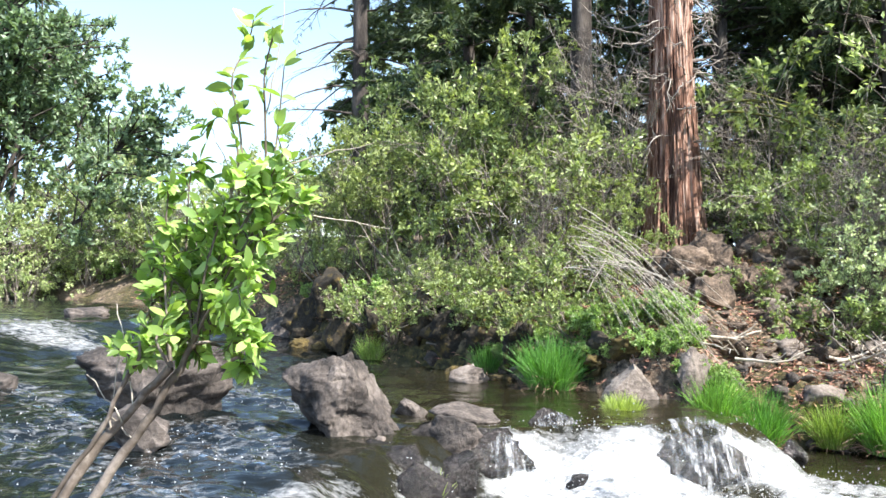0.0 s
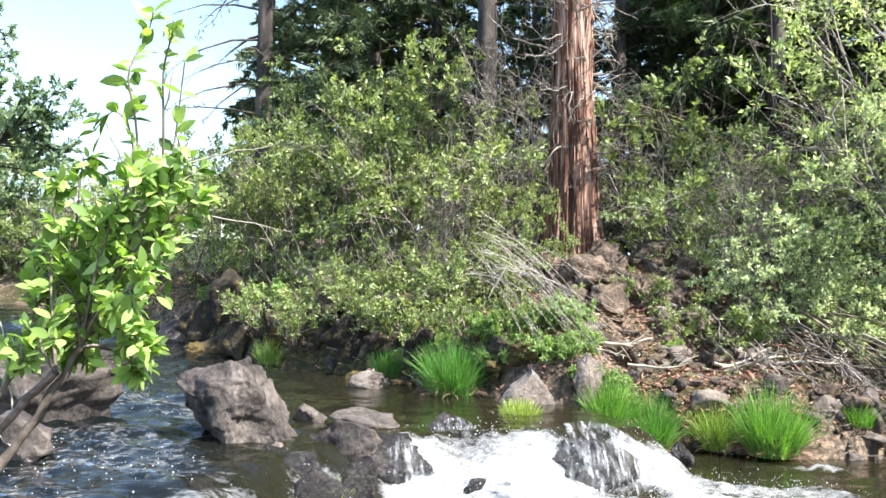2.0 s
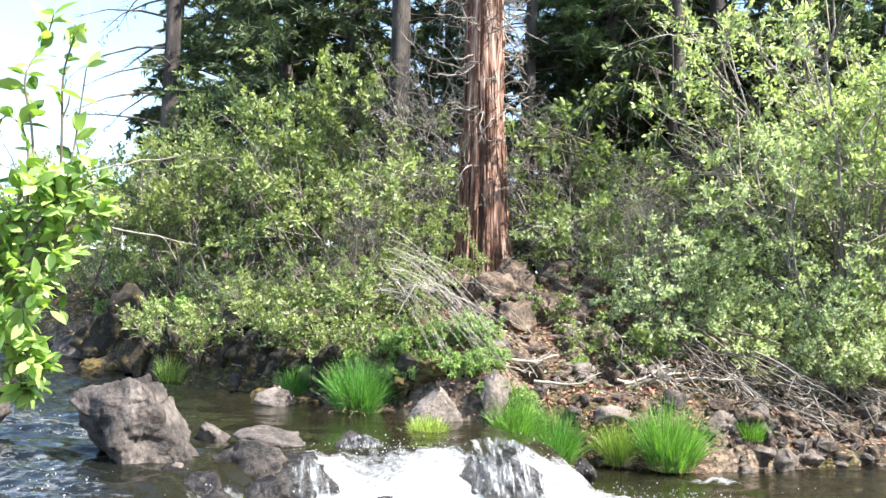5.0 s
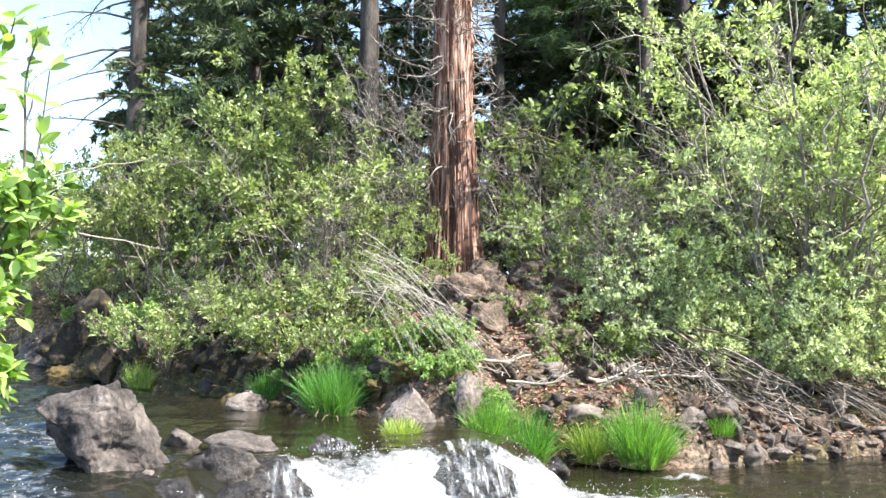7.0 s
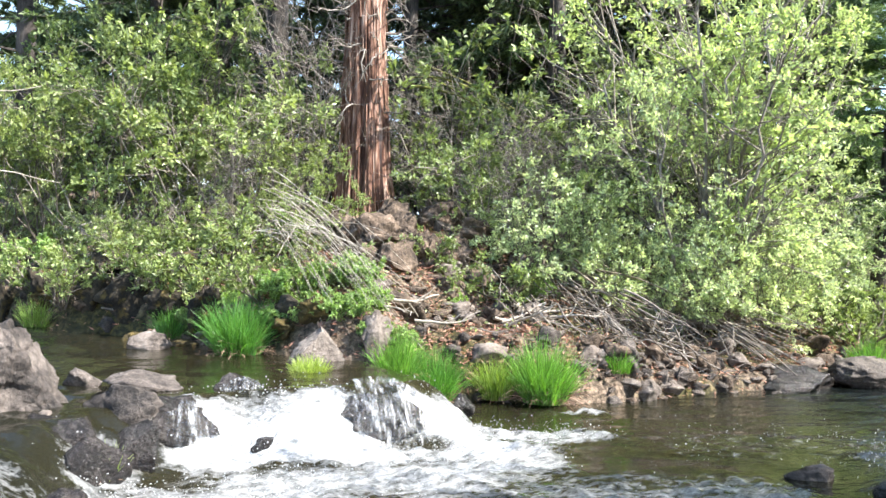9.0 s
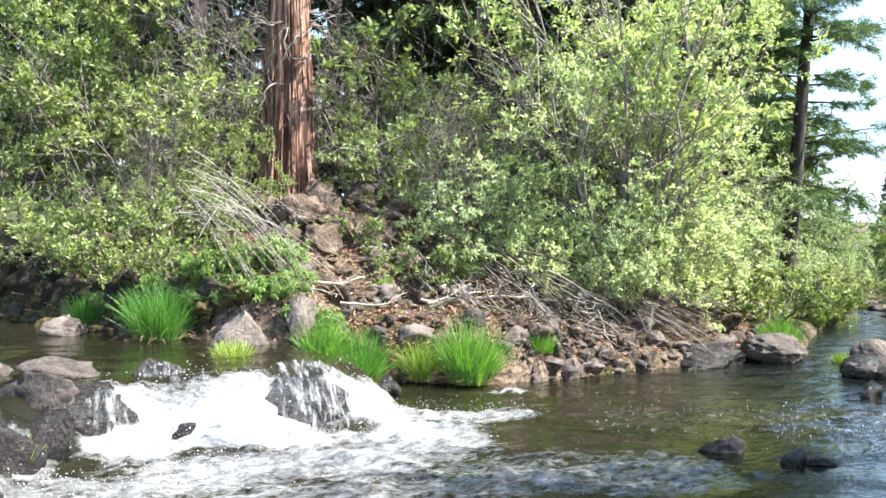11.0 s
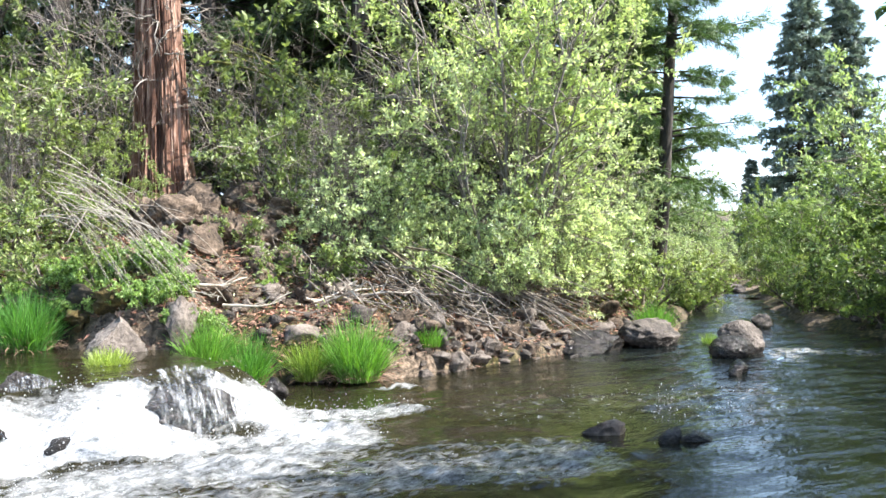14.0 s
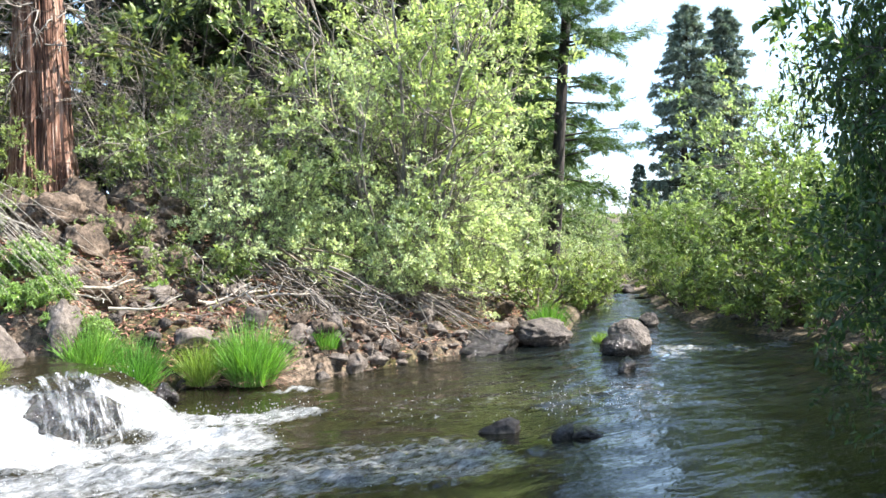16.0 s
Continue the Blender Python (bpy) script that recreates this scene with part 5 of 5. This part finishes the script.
# --- sedge clumps ---
def sedge(x, y, z, wide, high, seed, material, label, blades=420):
    rng = np.random.default_rng(seed)
    soup, dry = Soup(), Soup()
    for k in range(blades * 3):
        old = k % 14 == 0
        a, r = rng.uniform(0, 2 * np.pi), math.sqrt(rng.random())
        o = np.array([math.cos(a), math.sin(a), 0]) * r
        p = np.array([0, 0, -0.03]) + o * wide * 0.35
        L = high * rng.uniform(0.5, 1.12) * (1 - 0.28 * r * r) * (0.7 if old else 1.0)
        pts = limb(rng, p, o * (0.7 if old else 0.22) + (rng.normal(0, 0.16), rng.normal(0, 0.16), 1.0), L, 4, 0.08, (-0.3 if old else -0.07) - 0.15 * r)
        d = unit(np.gradient(pts, axis=0))
        s = unit(np.cross(d, rng.normal(0, 1, 3)))
        w = np.array([0.0034, 0.0034, 0.0028, 0.002, 0.0006])[:, None]
        v = np.stack([pts - s * w, pts + s * w], 1).reshape(-1, 3)
        i = np.arange(4)[:, None] * 2
        (dry if old else soup).add(v, np.concatenate([i, i + 1, i + 3, i + 2], 1))
    ob = thing("sedge", label, "grass", "sedge clumps along the creek", pose(x, y, max(z, gz(x, y) - 0.02)))
    part("tuft", soup.mesh("tuft", material, False), ob, kind="stuff")
    part("withered_tuft", dry.mesh("withered_tuft", M_DRYLEAF, False), ob, "withered brown blades", "stuff")


sedge(1.23, 9.35, 0.48, 0.76, 0.66, 301, M_GRASS, "bright green sedge tussock at the pool edge", 520)
sedge(2.78, 8.45, 0.20, 0.56, 0.52, 302, M_GRASS, "bright green sedge clump beside the falls")
sedge(3.17, 8.31, 0.06, 0.58, 0.60, 303, M_GRASS, "bright green sedge clump beside the falls")
sedge(3.85, 8.20, 0.06, 0.46, 0.50, 304, M_YELLOWGRASS, "yellow-green sedge clump on the stony bank", 300)
sedge(4.30, 7.93, 0.05, 0.66, 0.72, 305, M_GRASS, "large bright green sedge clump by the water", 560)
sedge(5.30, 8.0, 0.25, 0.36, 0.30, 306, M_GRASS, "small green tuft among the rubble", 120)
sedge(9.55, 8.36, 0.15, 0.65, 0.45, 307, M_GRASS, "green grass tuft at the far water's edge", 300)
sedge(1.72, 7.95, 0.40, 0.42, 0.25, 308, M_YELLOWGRASS, "low yellow-green tuft below the pale stone", 260)
sedge(0.57, 10.6, 0.52, 0.40, 0.42, 309, M_GRASS, "dark green tuft under the cut bank", 160)
sedge(-1.01, 11.9, 0.5, 0.42, 0.5, 310, M_YELLOWGRASS, "thin yellowish tuft under the cut bank", 140)
sedge(-0.05, 6.0, 0.05, 0.14, 0.34, 311, M_YELLOWGRASS, "thin pale grass stalks between wet stones", 26)
sedge(9.75, 7.5, 0.0, 0.28, 0.22, 312, M_YELLOWGRASS, "small yellow-green tuft in the creek", 90)


# --- brushwood and bleached branches ---
def brushwood(name, label, x, y, count, length, spread, heading, material, seed, lift=0.25, thick=0.014, dip=8):
    rng = np.random.default_rng(seed)
    ob = thing(name, label, "branches", "", pose(x, y, gz(x, y)))
    kinds = []
    for i in range(8):
        s = Soup()
        bl = limb(rng, (0, 0, 0), (1, 0, 0), 1.0, 7, 0.13)
        s.add(*tube(bl, np.linspace(thick, thick * 0.3, 8) / length, 5))
        for _ in range(4):
            q, d = along(bl, [rng.uniform(0.3, 0.95)])
            s.add(*tube(limb(rng, q[0], d[0] + rng.normal(0, 0.6, 3), rng.uniform(0.15, 0.4), 4, 0.2), np.linspace(thick * 0.5, thick * 0.2, 5) / length, 4))
        kinds.append(s.mesh("stick", material))
    for _ in range(count):
        px, py = rng.normal(0, spread[0]), rng.normal(0, spread[1])
        st = part("stick", kinds[rng.integers(8)], ob)
        h = heading + rng.normal(0, 28)
        zz = gz(x + px, y + py) - gz(x, y) + abs(rng.normal(0.1, lift))
        st.matrix_basis = pose(px, py, zz, rng.uniform(0, 360), rng.normal(dip, 14), h) @ Matrix.Scale(length * rng.uniform(0.55, 1.2), 4)


brushwood("brush_pile", "pile of dry brown brushwood on the bank", 6.3, 9.05, 110, 0.9, (0.8, 0.25), -78, M_WOOD, 401, 0.26, 0.013, 30)
brushwood("brush_pile", "grey dry branches hanging down the bank", 5.3, 9.3, 50, 0.8, (0.6, 0.3), -70, M_TWIG, 402, 0.3, 0.012, 20)
brushwood("dead_branches", "pale dead branches arching over the bank", 2.2, 9.9, 14, 1.0, (0.3, 0.25), -58, M_WOOD, 403, 0.4, 0.010, 30)
brushwood("driftwood", "bleached driftwood sticks on the stony bank", 4.2, 9.0, 22, 0.7, (0.7, 0.2), 0, M_DRIFT, 404, 0.06, 0.022)
brushwood("dead_branches", "grey dead branches in the thicket", 0.9, 11.7, 36, 1.2, (0.8, 0.4), 10, M_WOOD, 405, 0.3, 0.016)
brushwood("driftwood", "grey sticks scattered below the mossy stones", -0.9, 12.9, 24, 1.1, (1.0, 0.3), 0, M_WOOD, 406, 0.15, 0.018)


# --- leaf litter and seedlings on the slope ---
def litter(name, label, count, seed, material, lo, hi, size, stand, length=1.0):
    rng = np.random.default_rng(seed)
    u = rng.random(count)
    line, _ = along(FAR[3:19], u)
    x, y = line[:, 0] + rng.normal(0, 0.3, count), line[:, 1] + rng.uniform(lo, hi, count) ** 1.0
    ok = ~inside(x, y, RIVER)
    x, y = x[ok], y[ok]
    n = len(x)
    p = np.stack([x, y, ground_z(x, y) + 0.012 + stand * rng.random(n)], -1)
    d = unit(rng.normal(0, 1, (n, 3)) * (1, 1, 0.35))
    up = unit(np.array([0, 0, 1.0]) + rng.normal(0, 0.4, (n, 3)))
    k = rng.uniform(0.6, 1.3, n) * size
    v, f = leaf_blades(p, d, up, k * length, k * 0.5, 0.2)
    tagged(new(name, make_mesh(name, v, [f], material, False)), label, "leaves", kind="stuff")


litter("leaf_litter", "dry brown leaves strewn over the bank", 9000, 601, M_DRYLEAF, 0.0, 5.0, 0.07, 0.01)
litter("needle_litter", "dry reddish needles and chips on the bank", 16000, 602, M_REDLITTER, 0.0, 3.0, 0.04, 0.03, 2.2)
litter("ground_cover", "small green seedlings on the bank", 5000, 603, M_SHRUB, 0.5, 5.0, 0.06, 0.12)


# --- pale arching dead branches, a mossy broken limb, a leaning log ---
def arching(name, label, start, end, sag, count, spread, material, seed, thick):
    rng = np.random.default_rng(seed)
    base = Vector(start)
    ob = thing(name, label, "branches", "", Matrix.Translation(base))
    for _ in range(count):
        u = np.linspace(0, 1, 9)[:, None]
        a = rng.normal(0, spread * 0.8, 3)
        b = np.array(end) - np.array(start) + rng.normal(0, spread, 3)
        m = (a + b) / 2 + np.array([0, 0, sag]) * rng.uniform(0.5, 1.3)
        pts = a * (1 - u) ** 2 + 2 * m * u * (1 - u) + b * u ** 2 + np.cumsum(rng.normal(0, 0.006 + thick * 0.9, (9, 3)), 0) * u
        v, f = tube(pts, np.linspace(thick, thick * 0.35, 9) * rng.uniform(0.6, 1.2), 5)
        part("stick", make_mesh("stick", v, [f], material), ob)


arching("dead_branches", "pale arching dead branches hanging over the bank", (1.65, 9.3, 2.05), (2.7, 8.72, 0.95), 0.42, 36, 0.26, M_DRIFT, 411, 0.005)
arching("mossy_limb", "yellow-green mossy limb of a broken tree", (4.5, 13.2, 4.6), (6.4, 12.4, 3.4), 0.5, 5, 0.3, M_MOSSWOOD, 413, 0.022)
arching("dead_log", "bleached broken log in the thicket", (-0.25, 12.3, 1.75), (0.25, 12.0, 1.2), 0.0, 1, 0.02, M_WOOD, 414, 0.045)
arching("dead_branches", "grey dead limbs drooping from the firs", (6.0, 12.9, 5.6), (6.5, 12.2, 4.3), 0.2, 8, 0.5, M_TWIG, 415, 0.010)
arching("dead_branches", "grey dead limbs drooping beside the alders", (7.2, 12.4, 4.4), (7.5, 11.8, 3.2), 0.3, 14, 0.3, M_WOOD, 416, 0.010)
arching("dead_branches", "grey roots and dead branches at the waterline", (6.9, 9.4, 1.0), (8.1, 8.2, 0.25), 0.15, 40, 0.22, M_WOOD, 417, 0.012)
arching("dead_branches", "brown roots hanging from the slope", (5.6, 9.6, 1.2), (6.6, 8.7, 0.45), 0.15, 36, 0.25, M_STEM, 418, 0.014)


# --- the shrub close to the viewer ---
def front_shrub():
    rng = np.random.default_rng(77)
    ob = thing("front_shrub", "young shrub with broad glossy bright green leaves", "shrub")
    ox, oy = -1.5, 2.52
    oz = gz(ox, oy)

    def local(x, z, y=0.0):
        return np.array([x - ox, y, z - oz])

    def bend(ctrl, n=16):
        """A smooth run through a few points."""
        ctrl = np.array(ctrl)
        at = np.linspace(0, len(ctrl) - 1, n)
        pts = np.stack([np.interp(at, np.arange(len(ctrl)), ctrl[:, k]) for k in range(3)], -1)
        for _ in range(3):
            pts[1:-1] = (pts[:-2] + 2 * pts[1:-1] + pts[2:]) / 4
        return pts

    # crooked stems that fork at breast height
    forks = []
    for ctrl, r in ((((-1.5, 0.28), (-1.16, 1.03), (-1.02, 1.24), (-0.82, 1.43)), 0.019), (((-1.44, 0.28), (-1.07, 1.03), (-0.95, 1.19), (-0.84, 1.36), (-0.76, 1.50)), 0.017),
                    (((-1.54, 0.28), (-1.22, 1.0), (-1.05, 1.22), (-0.97, 1.38), (-0.92, 1.46)), 0.010)):
        pts = bend([local(x, z, rng.normal(0, 0.02)) for x, z in ctrl]) + rng.normal(0, 0.003, (16, 3))
        forks.append(pts[-1])
        forks.append(pts[-4])
        part("stem", make_mesh("stem", *[(v, [f]) for v, f in (tube(pts, np.linspace(r, r * 0.6, 16) * rng.uniform(0.88, 1.18, 16), 7),)][0], M_TWIG), ob)
    leaf_at = []

    def leafy(pts, r, count, size, spread=1.0):
        """Side shoots with leaves near the end of a branch."""
        wood, mine = Soup(), []
        wood.add(*tube(pts, np.linspace(0.006, 0.0022, len(pts)), 5))
        for _ in range(count):
            q, d = along(pts, [rng.uniform(max(0.15, 1 - r / 0.25), 1.0)])
            bl = limb(rng, q[0], d[0] * 0.5 + rng.normal(0, 0.7, 3) * spread, r * rng.uniform(0.5, 1.15), 4, 0.2, 0.06)
            wood.add(*tube(bl, np.linspace(0.003, 0.0015, 5), 4))
            for w in np.linspace(0.35, 1.0, rng.integers(3, 6)):
                mine.append((*along(bl, [w]), size))
        br = part("branch", wood.mesh("branch", M_TWIG), ob)
        leaf_at.extend((*leaf, br) for leaf in mine)

    # clumps of leaves: across, height, radius; the low ones are the fullest
    low = ((-0.72, 1.79, 0.11), (-0.60, 1.77, 0.11), (-0.82, 1.72, 0.10), (-0.89, 1.63, 0.10), (-0.77, 1.63, 0.12), (-0.63, 1.65, 0.12), (-0.55, 1.67, 0.08), (-0.84, 1.53, 0.09), (-0.72, 1.53, 0.10),
           (-0.61, 1.51, 0.07), (-1.00, 1.44, 0.07), (-0.92, 1.46, 0.07), (-0.77, 1.46, 0.07), (-0.63, 1.41, 0.055), (-0.59, 1.48, 0.045), (-0.70, 1.90, 0.07), (-0.56, 1.85, 0.08))
    mid = ((-0.84, 2.01, 0.07), (-0.79, 2.05, 0.05), (-0.60, 1.96, 0.08), (-0.52, 1.98, 0.08), (-0.46, 2.00, 0.08), (-0.49, 1.89, 0.08), (-0.58, 2.05, 0.06), (-0.46, 2.08, 0.06), (-0.42, 1.94, 0.045), (-0.86, 1.81, 0.06))
    for group, much in ((low, 95), (mid, 55)):
        for cx, cz, r in group:
            c = local(cx, cz, rng.normal(0, 0.07))
            fork = min(forks, key=lambda q: abs(q[0] - c[0]) + abs(q[2] - c[2]) * 0.3)
            leafy(bend([fork, (fork + c) / 2 + np.array([-0.02, 0, 0.04]) + rng.normal(0, 0.02, 3), c + np.array([0, 0, r * 0.3])], 9), r, int(3 + much * r), 0.058)
    # tall shoots with large leaves set along them
    for ctrl, n in ((((-0.63, 1.86), (-0.62, 2.03), (-0.64, 2.15), (-0.69, 2.22), (-0.75, 2.14)), 8), (((-0.62, 2.03), (-0.63, 2.19), (-0.655, 2.31), (-0.61, 2.41), (-0.58, 2.49)), 11),
                    (((-0.54, 2.03), (-0.54, 2.20), (-0.56, 2.34), (-0.51, 2.45), (-0.53, 2.48)), 9), (((-0.53, 1.98), (-0.51, 2.15), (-0.48, 2.34)), 4)):
        pts = bend([local(x, z, rng.normal(0, 0.03)) for x, z in ctrl], 14)
        br = part("branch", make_mesh("branch", *[(v, [f]) for v, f in (tube(pts, np.linspace(0.0045, 0.0018, 14), 5),)][0], M_STEM), ob)
        for w in np.linspace(0.3, 1.0, n):
            leaf_at.append((*along(pts, [w]), 0.074, br))
    # bare twigs that stick out
    for (ax, az), (bx, bz) in (((-0.52, 1.90), (-0.17, 1.845)), ((-0.47, 2.05), (-0.22, 2.12)), ((-0.75, 1.6), (-0.95, 1.95)), ((-0.55, 2.2), (-0.50, 2.58)), ((-0.62, 1.9), (-0.75, 2.2)), ((-0.95, 1.3), (-1.02, 1.62)),
                               ((-0.98, 1.26), (-1.10, 1.40)), ((-1.02, 1.24), (-1.00, 1.50)), ((-0.95, 1.20), (-1.06, 1.30))):
        pts = bend([local(ax, az, 0.02), local((ax + bx) / 2 + rng.normal(0, 0.02), (az + bz) / 2 + rng.normal(0, 0.02), 0.03), local(bx, bz, 0.05)], 8) + rng.normal(0, 0.003, (8, 3))
        part("twig", make_mesh("twig", *[(v, [f]) for v, f in (tube(pts, np.linspace(0.003, 0.0013, 8), 5),)][0], M_DRIFT), ob, "bare pale dead twig")
    kinds = []
    for i in range(6):
        v, f = leaf_blades(np.zeros((1, 3)), np.array([[1.0, 0, 0]]), np.array([[0, 0, 1.0]]), np.array([1.0]), np.array([0.46 + 0.02 * i]), 0.10 + 0.05 * i, 2)
        kinds.append(make_mesh("leaf", v, [f], M_FRONT, True))
    rest = Soup()
    step = max(1, len(leaf_at) // 290)
    for i, (q, d, size, br) in enumerate(leaf_at):
        for k in (-1, 1):
            way = unit(d[0] * 0.5 + rng.normal(0, 0.6, 3) + np.array([0.2 * k, 0.1 * k, 0.05]))
            n = unit(np.array([0, 0, 0.6]) + SUNV * 0.5 + rng.normal(0, 0.65, 3))
            L = size * rng.uniform(0.6, 1.2)
            if i % step == 0 and k == 1:
                across = unit(np.cross(n, way))
                up = np.cross(way, across)
                lf = part("leaf", kinds[rng.integers(6)], br)
                lf.matrix_basis = Matrix(((way[0], across[0], up[0], q[0][0]), (way[1], across[1], up[1], q[0][1]), (way[2], across[2], up[2], q[0][2]), (0, 0, 0, 1))) @ Matrix.Scale(L, 4)
            else:
                rest.add(*leaf_blades(q, way[None], n[None], np.array([L]), np.array([L * 0.5]), rng.uniform(0.05, 0.35), 2))
    part("foliage", rest.mesh("foliage", M_FRONT, True), ob, kind="stuff")
    ob.matrix_basis = pose(ox, oy, oz)


front_shrub()
